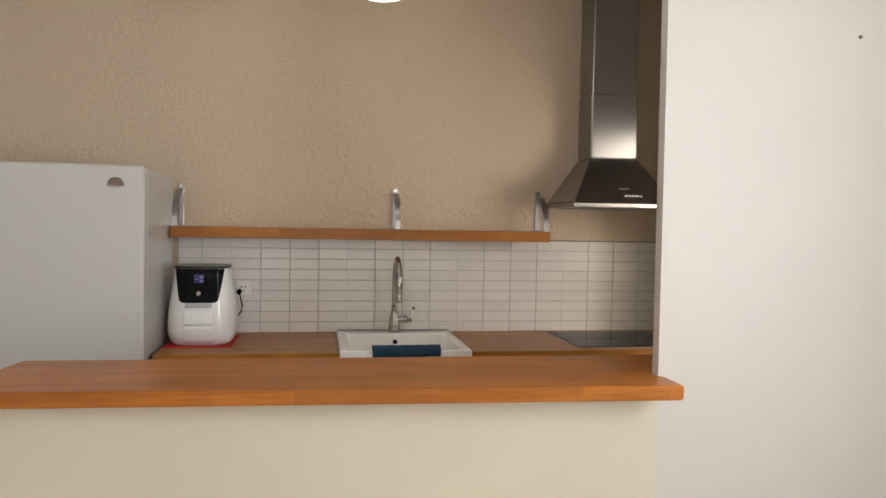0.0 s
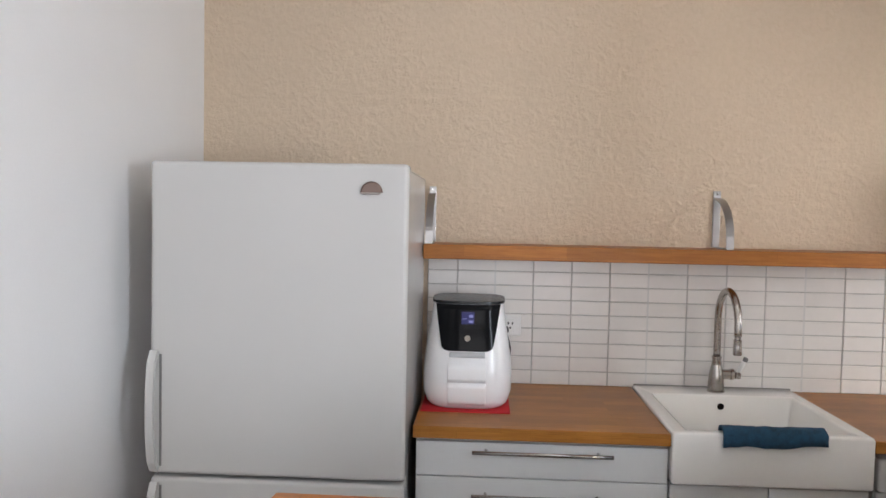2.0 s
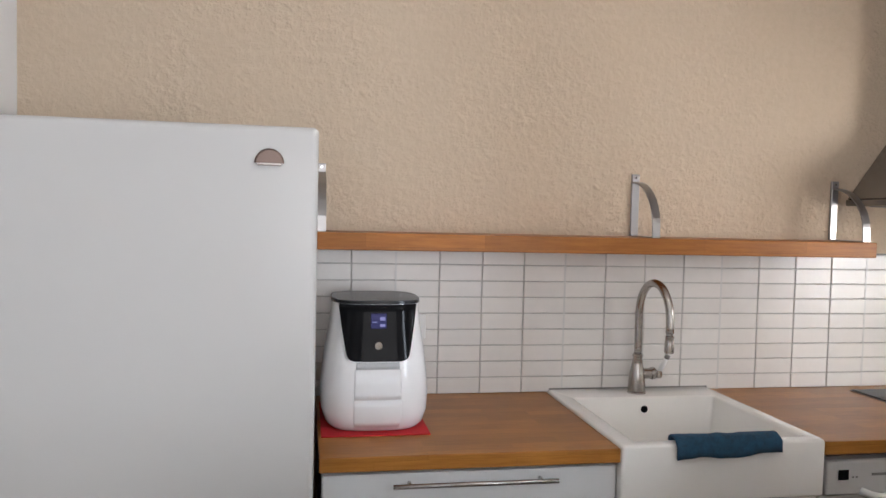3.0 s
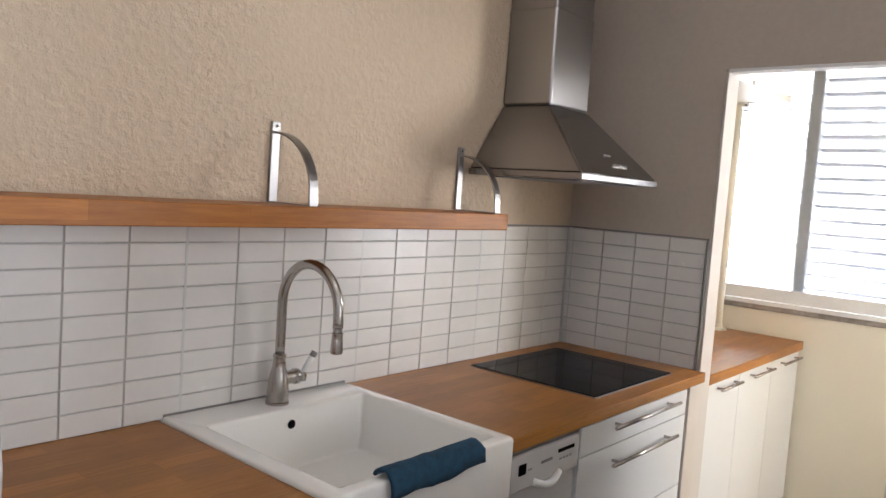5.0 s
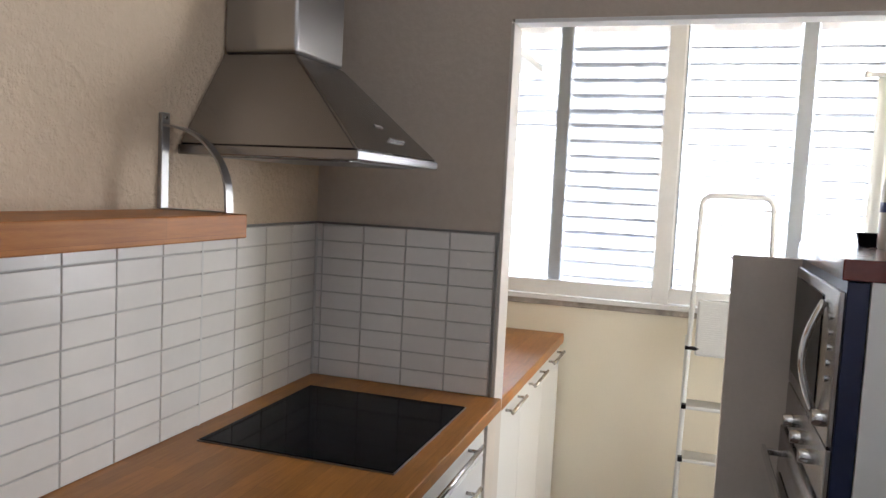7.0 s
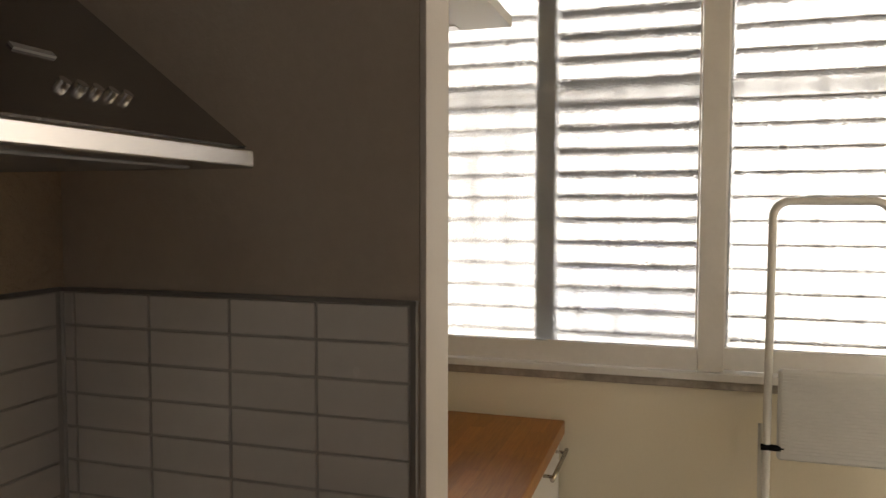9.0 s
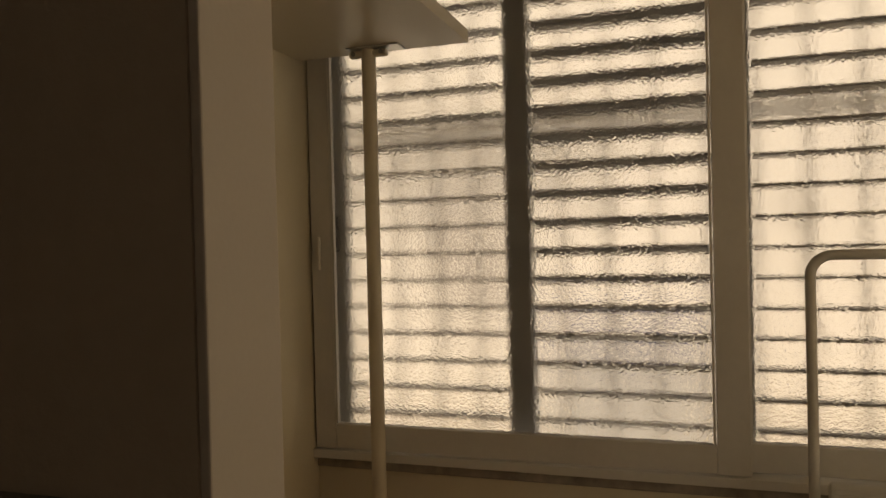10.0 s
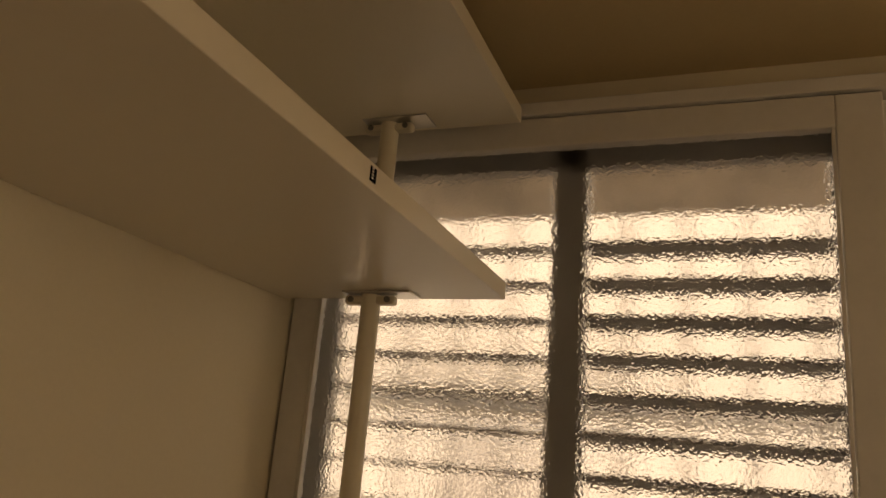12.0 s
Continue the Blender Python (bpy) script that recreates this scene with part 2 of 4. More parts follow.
def glow(name, color, strength):
    m, nt, b = nodes_of(name)
    b.inputs["Base Color"].default_value = (*[c * 0.15 for c in color], 1) if strength < 0.1 else (*color, 1)
    b.inputs["Emission Color"].default_value = (*color, 1)
    b.inputs["Emission Strength"].default_value = strength
    return m


M_LCD = glow("blue_display", (0.06, 0.06, 0.40), 0.012)
M_LCDTXT = glow("display_text", (0.5, 0.5, 1.0), 0.04)
M_LAMP = glow("opal_lamp_glass", (1.0, 0.97, 0.92), 0.45)


# ---- mesh helpers ----
def put_under(ob, parent):
    if parent is not None:
        ob.parent = parent
        ob.matrix_parent_inverse = Matrix.Translation(parent.location).inverted()
    return ob


def thing(name, at, label, category, group=""):
    e = new(name)
    e.location = at
    e.empty_display_size = 0.05
    return tagged(e, label, category, group)


def from_bm(name, bm, mat, parent=None, at=(0, 0, 0), smooth=False):
    me = bpy.data.meshes.new(name)
    bmesh.ops.recalc_face_normals(bm, faces=bm.faces)
    bm.to_mesh(me)
    bm.free()
    for m in (mat if isinstance(mat, (list, tuple)) else (mat,)):
        me.materials.append(m)
    if smooth:
        for p in me.polygons:
            p.use_smooth = True
    ob = new(name, me)
    ob.location = at
    return put_under(ob, parent)


def add_box(bm, x0, x1, y0, y1, z0, z1, bevel=0.0, seg=2):
    r = bmesh.ops.create_cube(bm, size=1.0)
    vs = r["verts"]
    for v in vs:
        v.co = Vector(((x0 + x1) / 2 + v.co.x * (x1 - x0), (y0 + y1) / 2 + v.co.y * (y1 - y0), (z0 + z1) / 2 + v.co.z * (z1 - z0)))
    if bevel:
        es = list({e for v in vs for e in v.link_edges})
        bmesh.ops.bevel(bm, geom=es, offset=bevel, segments=seg, profile=0.5, affect='EDGES')


def box(name, x0, x1, y0, y1, z0, z1, mat, parent=None, bevel=0.0, seg=2):
    c = ((x0 + x1) / 2, (y0 + y1) / 2, (z0 + z1) / 2)
    bm = bmesh.new()
    add_box(bm, x0 - c[0], x1 - c[0], y0 - c[1], y1 - c[1], z0 - c[2], z1 - c[2], bevel, seg)
    return from_bm(name, bm, mat, parent, c)


def boxes(name, rows, mat, parent=None, bevel=0.0):
    bm = bmesh.new()
    for r in rows:
        add_box(bm, *r, bevel)
    return from_bm(name, bm, mat, parent)


def tube(name, pts, r, mat, parent=None, sides=12, closed=False, radii=None, width=None):
    """A round (or, with width, flat) bar swept along the points."""
    pts = [Vector(p) for p in pts]
    bm = bmesh.new()
    rings = []
    n = len(pts)
    up = None
    for i, p in enumerate(pts):
        a, b = pts[max(i - 1, 0)], pts[min(i + 1, n - 1)]
        if closed:
            a, b = pts[i - 1], pts[(i + 1) % n]
        t = (b - a).normalized()
        if up is None:
            up = t.orthogonal().normalized() if width is None else Vector(width[0]).normalized()
        up = (up - t * up.dot(t)).normalized()
        side = t.cross(up)
        rr = radii[i] if radii else r
        ring = []
        if width is None:
            for k in range(sides):
                a2 = 2 * math.pi * k / sides
                ring.append(bm.verts.new(p + (up * math.cos(a2) + side * math.sin(a2)) * rr))
        else:
            w, th = width[1] / 2, width[2] / 2
            for s1, s2 in ((1, 1), (1, -1), (-1, -1), (-1, 1)):
                ring.append(bm.verts.new(p + up * w * s1 + side * th * s2))
        rings.append(ring)
    m = len(rings[0])
    for i in range(n if closed else n - 1):
        for k in range(m):
            q = rings[(i + 1) % n]
            bm.faces.new((rings[i][k], rings[i][(k + 1) % m], q[(k + 1) % m], q[k]))
    if not closed:
        bm.faces.new(rings[0])
        bm.faces.new(rings[-1])
    return from_bm(name, bm, mat, parent, smooth=width is None)


def lathe(name, profile, at, mat, parent=None, sides=32, axis="z"):
    """A turned shape: profile of (radius, height) from bottom to top."""
    bm = bmesh.new()
    rings = []
    for r, h in profile:
        ring = []
        for k in range(sides):
            a = 2 * math.pi * k / sides
            c, s = r * math.cos(a), r * math.sin(a)
            ring.append(bm.verts.new({"z": (c, s, h), "x": (h, c, s), "y": (c, h, s)}[axis]))
        rings.append(ring)
    for a, b in zip(rings, rings[1:]):
        for k in range(sides):
            bm.faces.new((a[k], a[(k + 1) % sides], b[(k + 1) % sides], b[k]))
    bm.faces.new(rings[0])
    bm.faces.new(rings[-1])
    ob = from_bm(name, bm, mat, parent, at)
    for p in ob.data.polygons:
        p.use_smooth = len(p.vertices) == 4
    ob.data.set_sharp_from_angle(angle=radians(40))
    return ob


def arc(cx, cz, r, a0, a1, n, plane="yz", fixed=0.0):
    out = []
    for i in range(n + 1):
        a = radians(a0 + (a1 - a0) * i / n)
        u, v = cx + r * math.cos(a), cz + r * math.sin(a)
        out.append((fixed, u, v) if plane == "yz" else (u, fixed, v))
    return out


# ---- structure ----
XL, XP, XW, CEIL = -1.595, 2.05, 3.45, 2.95


def wall(name, *args, mat=None, label=""):
    return tagged(box(name, *args, mat), label, "wall", kind="structure")


wall("wall_back", XL - 0.15, XP + 0.0, 0.0, 0.15, -0.02, CEIL, mat=M_STUCCO, label="beige trowelled plaster kitchen wall")
wall("wall_nook", XP, XW + 0.2, 0.012, 0.15, -0.02, CEIL, mat=M_CREAM, label="cream painted wall of the utility nook")
wall("wall_left", XL - 0.15, XL, -6.6, 0.0, -0.02, CEIL, mat=M_WHITE, label="smooth white painted side wall")
wall("wall_rear", XL - 0.15, 2.115, -6.65, -6.5, -0.02, CEIL, mat=M_WHITE, label="white wall of the living room")
wall("wall_right", 2.0, 2.115, -6.5, -1.7505, -0.02, CEIL, mat=M_WHITE, label="white wall of the living room")
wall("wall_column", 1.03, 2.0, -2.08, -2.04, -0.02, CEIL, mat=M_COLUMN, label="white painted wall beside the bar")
# partition with the opening to the nook
wall("wall_partition", XP, 2.158, -0.628, 0.010, -0.02, CEIL, mat=M_SMOOTH, label="beige painted partition beside the hob")
# White jamb; its darker tone is shade put into the colour.
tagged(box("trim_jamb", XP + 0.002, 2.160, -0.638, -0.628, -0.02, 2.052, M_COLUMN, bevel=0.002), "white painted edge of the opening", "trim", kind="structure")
wall("wall_lintel", XP, 2.115, -1.75, -0.628, 2.064, CEIL, mat=M_SMOOTH, label="beige painted lintel over the nook opening")
tagged(box("trim_lintel", XP - 0.002, 2.118, -1.75, -0.638, 2.052, 2.064, M_WHITE, bevel=0.002), "white painted underside of the lintel", "trim", kind="structure")
# window wall, around the opening
WZ0, WZ1, WY1 = 1.035, 2.51, -2.08
wall("wall_nook_end", 2.0, XW + 0.2, -3.5, -3.36, -0.02, CEIL, mat=M_CREAM, label="cream wall at the end of the nook")
wall("wall_window_below", XW, XW + 0.2, -3.4, 0.012, -0.02, WZ0 - 0.03, mat=M_CREAM, label="cream wall under the nook window")
wall("wall_window_above", XW, XW + 0.2, -3.4, 0.012, WZ1, CEIL, mat=M_CREAM, label="cream wall over the nook window")
wall("wall_window_side", XW, XW + 0.2, -3.4, WY1, WZ0 - 0.03, WZ1, mat=M_CREAM, label="cream wall beside the nook window")
tagged(box("window_sill", XW - 0.012, XW + 0.2, WY1, 0.012, WZ0 - 0.03, WZ0 - 0.0, M_SILL, bevel=0.004), "chipped stone sill strip under the window", "sill", kind="structure")
tagged(box("ceiling", XL - 0.15, 3.7, -6.65, 0.15, CEIL, CEIL + 0.15, M_CEIL), "plain matt ceiling", "ceiling", kind="structure")
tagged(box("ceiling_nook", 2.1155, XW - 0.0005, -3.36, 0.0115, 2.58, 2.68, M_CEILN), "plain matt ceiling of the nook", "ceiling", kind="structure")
floor = tagged(box("floor", XL - 0.15, XW + 0.2, -6.65, 0.15, -0.12, -0.008, M_GROUT), "patterned brown cement tile floor", "floor", kind="structure")
# half wall of the bar
wall("wall_bar_return", 1.0295, 1.385, -2.037, -1.80, -0.02, 1.033, mat=M_HALF, label="cream painted half wall behind the column")
wall("wall_bar", -0.82, 1.0295, -2.085, -1.80, -0.02, 1.033, mat=M_HALF, label="cream painted half wall under the bar top")

# outside
tagged(box("ground", -300, 600, -400, 400, -0.5, -0.14, M_GROUND), "pale paved ground outside", "ground", kind="structure")
fac = thing("neighbour_house", (9.2, -1, -0.14), "sunlit cream rendered house wall outside the window", "house")
boxes("wall", [(9.0, 9.4, -9, 9, -0.14, 5.2)], M_FACADE, fac)
boxes("roof", [(8.7, 12.0, -9.2, 9.2, 5.2, 5.35)], M_SILL, fac)
for wy in (0.7, -4.6):
    box("window", 8.97, 9.0, wy, wy + 0.9, 0.9, 2.0, M_FRAMED, fac, 0.003)
    box("eave", 8.7, 9.0, wy - 1.0, wy + 2.0, 2.6, 2.75, M_SILL, fac, 0.003)
bin_ = thing("storage_bin", (7.0, -0.5, -0.14), "blue-grey storage bin standing outside the window", "bin")
boxes("body", [(6.8, 7.3, -1.15, 0.05, -0.14, 0.92)], M_POST, bin_, 0.03)
boxes("lid", [(6.76, 7.34, -1.19, 0.09, 0.92, 0.99)], M_BLUE, bin_, 0.02)


# ---- nook window ----
def sash(at_x, y0, y1, name):
    s = tagged(thing(name, (at_x, (y0 + y1) / 2, 1.065), "", "window"), "white framed sliding sash with hammered glass", "window", "window sashes", "structure")
    a, b, z0, z1 = at_x, at_x + 0.03, 1.062, WZ1 - 0.012
    lo, hi = min(y0, y1), max(y0, y1)
    boxes("frame", [(a, b, hi - 0.062, hi, z0, z1), (a, b, lo, lo + 0.075, z0, z1),
                    (a, b, lo + 0.075, hi - 0.062, z0, 1.13), (a, b, lo + 0.075, hi - 0.062, 2.435, z1)], M_SASH, s, 0.003)
    boxes("glazing_bead", [(a - 0.004, a + 0.004, hi - 0.070, hi - 0.064, 1.132, 2.433), (a - 0.004, a + 0.004, lo + 0.077, lo + 0.083, 1.132, 2.433)], M_SASH, s, 0.001)
    g = box("pane", at_x + 0.012, at_x + 0.016, lo + 0.07, hi - 0.058, 1.126, 2.44, M_PANE, s)
    g.visible_shadow = False
    return s


w1 = sash(3.422, 0.005, -1.11, "window_1")
sash(3.458, -1.045, -2.06, "window_2")
box("handle", 3.408, 3.42, -0.026, -0.018, 1.55, 1.64, M_PLASTICW, w1, 0.003)
tagged(boxes("window_frame", [(3.415, 3.50, -2.08, 0.012, WZ0, 1.058), (3.415, 3.50, -2.08, 0.012, WZ1 - 0.008, WZ1 + 0.02),
                              (3.415, 3.50, -2.08, -2.062, 1.058, WZ1 - 0.008)], M_SASH, bevel=0.002), "white window track with sash grooves", "window frame", kind="structure")

# louvre shutter behind the glass: posts, and blades as parts
shut = thing("louvre_shutter", (3.53, -1.0, 1.06), "grey louvre shutter with horizontal blades behind the glass", "shutter")
for y0, y1 in ((-0.056, 0.01), (-0.590, -0.521), (-1.125, -1.04), (-1.665, -1.60), (-2.08, -2.03)):
    box("post", 3.515, 3.55, y0, y1, 1.06, 2.5, M_TRIM if y1 > 0 else M_POST, shut, 0.003)
box("head_rail", 3.515, 3.55, -2.08, 0.01, 2.42, 2.5, M_POST, shut, 0.003)

for y0, y1 in ((-0.516, -0.061), (-1.035, -0.595), (-1.595, -1.13), (-2.025, -1.67)):
    box("head_panel", 3.530, 3.538, y0, y1, 2.322, 2.416, M_HEADPANEL, shut, 0.002)
box("latch", 3.508, 3.5145, -0.038, -0.018, 1.60, 1.70, M_DARKTRIM, shut, 0.003)


def blade_mesh(length, tilt):
    bm = bmesh.new()
    add_box(bm, -0.028, 0.028, -length / 2, length / 2, -0.0035, 0.0035, 0.002, 1)
    bmesh.ops.rotate(bm, verts=bm.verts, cent=(0, 0, 0), matrix=Matrix.Rotation(radians(tilt), 3, 'Y'))
    me = bpy.data.meshes.new("blade")
    bm.to_mesh(me); bm.free()
    me.materials.append(M_SLAT)
    return me


for y0, y1, tilt in ((-0.516, -0.061, 3), (-1.035, -0.595, 20), (-1.595, -1.13, 3), (-2.025, -1.67, 3)):
    me = blade_mesh(y1 - y0, tilt)
    for k in range(16):
        b = new("blade", me)
        b.location = (3.532, (y0 + y1) / 2, 1.145 + 0.0737 * k)
        put_under(b, shut)

# iron grille outside
gr = thing("window_grille", (3.73, -1.0, 1.0), "painted iron window grille with scrolls", "grille")
for k in range(17):
    box("bar", 3.724, 3.736, -2.055 + k * 0.128, -2.043 + k * 0.128, 1.0, 2.55, M_GRILLE, gr, 0.002)
boxes("rail", [(3.722, 3.738, -2.08, 0.02, z, z + 0.02) for z in (1.0, 1.925, 1.955, 2.53)], M_GRILLE, gr, 0.002)
boxes("anchor", [(3.645, 3.724, y, y + 0.016, z, z + 0.016) for y in (-2.05, -0.02) for z in (1.01, 2.512)], M_GRILLE, gr)["kind"] = "stuff"
for cy in (-0.30, -0.82, -1.33, -1.85):
    for s in (1,):
        pts = []
        for i in range(29):
            a = i / 28 * 2.6 * math.pi
            r = 0.012 + 0.05 * i / 28
            pts.append((3.745, cy + s * (0.06 + r * math.cos(a)), 1.68 + r * math.sin(a)))
        pts += [(3.745, cy + s * (0.06 + 0.03 - 0.02 * j), 1.62 - 0.08 * j) for j in range(1, 5)]
        tube("scroll", pts, 0.0035, M_GRILLE, gr, 6)

# ---- bar ----
bar = thing("bar_counter", (0.1, -1.94, 1.033), "thick varnished orange-brown wooden bar top on the half wall", "bar counter")
outline = [(-0.847, -2.145), (1.045, -2.212), (1.045, -2.083), (1.028, -2.083), (1.028, -2.037), (1.385, -2.037), (1.385, -1.735), (-0.810, -1.715)]
bm = bmesh.new()
low = [bm.verts.new((x, y, 1.0335)) for x, y in outline]
top = [bm.verts.new((x, y, 1.075)) for x, y in outline]
for k in range(8):
    bm.faces.new((low[k], low[(k + 1) % 8], top[(k + 1) % 8], top[k]))
bm.faces.new(low)
bm.faces.new(top)
bmesh.ops.bevel(bm, geom=list(bm.edges), offset=0.004, segments=2, affect='EDGES')
from_bm("worktop", bm, M_WOODBAR, bar)
hook = lathe("wall_hook", [(0.0055, 0), (0.006, -0.005), (0.003, -0.009)], (1.64, -2.0805, 2.08), M_DARKTRIM, None, 12, "y")
tagged(hook, "small dark metal wall plug in the white wall", "hook")

# ---- ceiling lamp ----
lamp = thing("pendant_lamp", (0.28, -1.25, CEIL), "lit opal glass globe lamp hanging from the ceiling", "lamp")
lathe("shade", [(0.235 * math.sin(radians(a)), -0.235 * math.cos(radians(a))) for a in range(4, 170, 8)], (0.28, -1.25, 2.575), M_LAMP, lamp, 40)
tube("cord", [(0.28, -1.25, 2.80), (0.28, -1.25, CEIL - 0.01)], 0.004, M_PLASTICW, lamp, 8)
lathe("ceiling_rose", [(0.05, -0.025), (0.055, 0)], (0.28, -1.25, CEIL - 0.0005), M_PLASTICW, lamp, 24)


# ---- refrigerator ----
def refrigerator():
    x0, x1, yf, zt, zs = -1.474, -0.675, -0.76, 1.728, 0.748
    f = thing("refrigerator", ((x0 + x1) / 2, -0.42, 0), "white enamel two-door refrigerator beside the worktop", "refrigerator")
    box("body", x0 + 0.004, x1 - 0.004, -0.68, -0.10, 0.02, zt - 0.012, M_FRIDGE, f, 0.008)
    box("door", x0, x1, yf, -0.688, zs + 0.005, zt, M_FRIDGE, f, 0.014, 4)
    box("door", x0, x1, yf, -0.688, 0.06, zs - 0.005, M_FRIDGE, f, 0.014, 4)
    box("gasket", x0 + 0.012, x1 - 0.012, -0.688, -0.68, 0.07, zt - 0.015, M_DARKTRIM, f)
    box("plinth", x0 + 0.02, x1 - 0.02, -0.70, -0.12, 0.0, 0.055, M_BLACK, f)
    for zt2, zb in ((1.14, zs + 0.02), (zs - 0.02, 0.30)):
        pts = []
        for i in range(13):
            u = i / 12
            pts.append((x0 + 0.018, yf - 0.008 - 0.035 * (4 * u * (1 - u)) ** 0.5, zt2 + (zb - zt2) * u))
        tube("handle", pts, 0.01, M_FRIDGE, f, width=((1, 0, 0), 0.024, 0.014))
    # Dark strips on the door faces, painting the shade beside the handles.
    for a, b in ((1.13, zs + 0.03), (zs - 0.03, 0.31)):
        box("grip_shade_strip", x0 + 0.030, x0 + 0.038, yf - 0.0015, yf + 0.004, b, a, M_DARKTRIM, f, 0.001)
    bm = bmesh.new()
    n = 16
    top = []
    for d, k in ((0.0, 1.0), (-0.006, 1.0), (-0.010, 0.86)):
        ring = [bm.verts.new((0.034 * k * math.cos(math.pi * i / n), d, 0.034 * k * math.sin(math.pi * i / n))) for i in range(n + 1)]
        top.append(ring)
    for a, b in zip(top, top[1:]):
        for i in range(n + 1):
            bm.faces.new((a[i], a[(i + 1) % (n + 1)], b[(i + 1) % (n + 1)], b[i]))
    bm.faces.new(top[-1])
    from_bm("badge", bm, M_BADGE, f, (-0.788, yf, 1.640))
    box("badge_bar", -0.815, -0.761, yf - 0.013, yf - 0.001, 1.634, 1.641, M_NICKEL, f, 0.002)


refrigerator()


# ---- base cabinets ----
def bar_handle(x0, x1, y, z, parent, mat=M_NICKEL):
    r = 0.0065
    bm = bmesh.new()
    for cx, length, rot in (((x0 + x1) / 2, x1 - x0, Matrix.Rotation(math.pi / 2, 3, 'Y')),):
        c = bmesh.ops.create_cone(bm, cap_ends=True, segments=12, radius1=r, radius2=r, depth=length)
        bmesh.ops.rotate(bm, verts=c["verts"], cent=(0, 0, 0), matrix=rot)
        bmesh.ops.translate(bm, verts=c["verts"], vec=(cx, y - 0.03, z))
    inset = (x1 - x0) * 0.1
    for px in (x0 + inset, x1 - inset):
        c = bmesh.ops.create_cone(bm, cap_ends=True, segments=10, radius1=0.005, radius2=0.005, depth=0.03)
        bmesh.ops.rotate(bm, verts=c["verts"], cent=(0, 0, 0), matrix=Matrix.Rotation(math.pi / 2, 3, 'X'))
        bmesh.ops.translate(bm, verts=c["verts"], vec=(px, y - 0.015, z))
    ob = from_bm("handle", bm, mat, parent)
    for p in ob.data.polygons:
        p.use_smooth = len(p.vertices) == 4
    return ob


def drawer_unit(x0, x1, splits, handle, label, yf=-0.64, zt=0.853):
    c = thing("cabinet", ((x0 + x1) / 2, -0.33, 0), label, "cabinet", "kitchen base cabinets")
    box("body", x0, x1, -0.615, -0.02, 0.10, 0.864, M_CAB, c)
    box("plinth", x0, x1, -0.57, -0.10, 0.0, 0.10, M_CAB, c)
    zs = [zt, *splits, 0.105]
    for i, (a, b) in enumerate(zip(zs, zs[1:])):
        d = box("drawer", x0 + 0.002, x1 - 0.002, yf, -0.617, b + 0.002, a - 0.002, M_CAB, c, 0.002)
        if handle:
            h = bar_handle(handle[0], handle[1], yf, a - 0.027 if i == 0 else a - 0.053, c)
    return c


drawer_unit(-0.652, 0.152, (0.738, 0.42), (-0.47, -0.025), "white lacquered drawer cabinet with long steel bar handles")
drawer_unit(1.160, 1.940, (0.757, 0.485), (1.33, 1.815), "white lacquered drawer cabinet under the hob")
tagged(box("filler_board", 1.944, 2.048, -0.648, -0.02, 0.0, 0.864, M_CABSIDE, bevel=0.002), "pale painted filler board beside the drawers", "board")
sc = thing("cabinet", (0.46, -0.33, 0), "white lacquered cabinet under the farmhouse sink", "cabinet", "kitchen base cabinets")
boxes("body", [(0.156, 0.174, -0.615, -0.02, 0.10, 0.74), (0.754, 0.772, -0.615, -0.02, 0.10, 0.74), (0.174, 0.754, -0.615, -0.02, 0.10, 0.118), (0.174, 0.754, -0.04, -0.02, 0.118, 0.74)], M_CAB, sc)
box("plinth", 0.156, 0.772, -0.57, -0.55, 0.0, 0.10, M_CAB, sc)
for a, b in ((0.158, 0.463), (0.466, 0.770)):
    box("door", a, b, -0.64, -0.617, 0.105, 0.738, M_CAB, sc, 0.002)

# dishwasher
dw = thing("dishwasher", (0.96, -0.33, 0), "white slimline dishwasher with a control panel under the worktop", "dishwasher")
box("body", 0.795, 1.150, -0.61, -0.03, 0.02, 0.845, M_FRIDGE, dw)
box("door", 0.795, 1.150, -0.632, -0.612, 0.10, 0.735, M_FRIDGE, dw, 0.004)
box("control_panel", 0.795, 1.150, -0.645, -0.612, 0.738, 0.842, M_FRIDGE, dw, 0.008, 3)
box("top_edge", 0.795, 1.150, -0.640, -0.612, 0.845, 0.856, M_DARKTRIM, dw)
box("display", 0.835, 0.868, -0.648, -0.644, 0.785, 0.815, M_BLACK, dw, 0.001)
box("vent_slot", 1.03, 1.115, -0.648, -0.644, 0.808, 0.818, M_BLACK, dw, 0.001)
boxes("print_bars", [(0.945, 1.0, -0.6462, -0.6446, 0.795, 0.803)] + [(0.88 + i * 0.012, 0.887 + i * 0.012, -0.6462, -0.6446, 0.79, 0.795) for i in range(2)] + [(1.04 + i * 0.018, 1.05 + i * 0.018, -0.6462, -0.6446, 0.785, 0.79) for i in range(4)], M_DARKTRIM, dw)["kind"] = "stuff"
pts = [(0.91 + 0.13 * i / 10, -0.645 - 0.012 * math.sin(math.pi * i / 10), 0.752 - 0.018 * math.sin(math.pi * i / 10)) for i in range(11)]
tube("handle", pts, 0.011, M_PLASTICW, dw, 10)

# worktops
wt = thing("worktop", (-0.25, -0.33, 0.865), "oiled butcher-block wooden worktop beside the refrigerator", "worktop", "kitchen worktops")
box("slab", -0.660, 0.152, -0.662, -0.002, 0.8655, 0.905, M_WOOD, wt, 0.003)
wt = thing("worktop", (1.4, -0.33, 0.865), "oiled butcher-block wooden worktop around the hob", "worktop", "kitchen worktops")
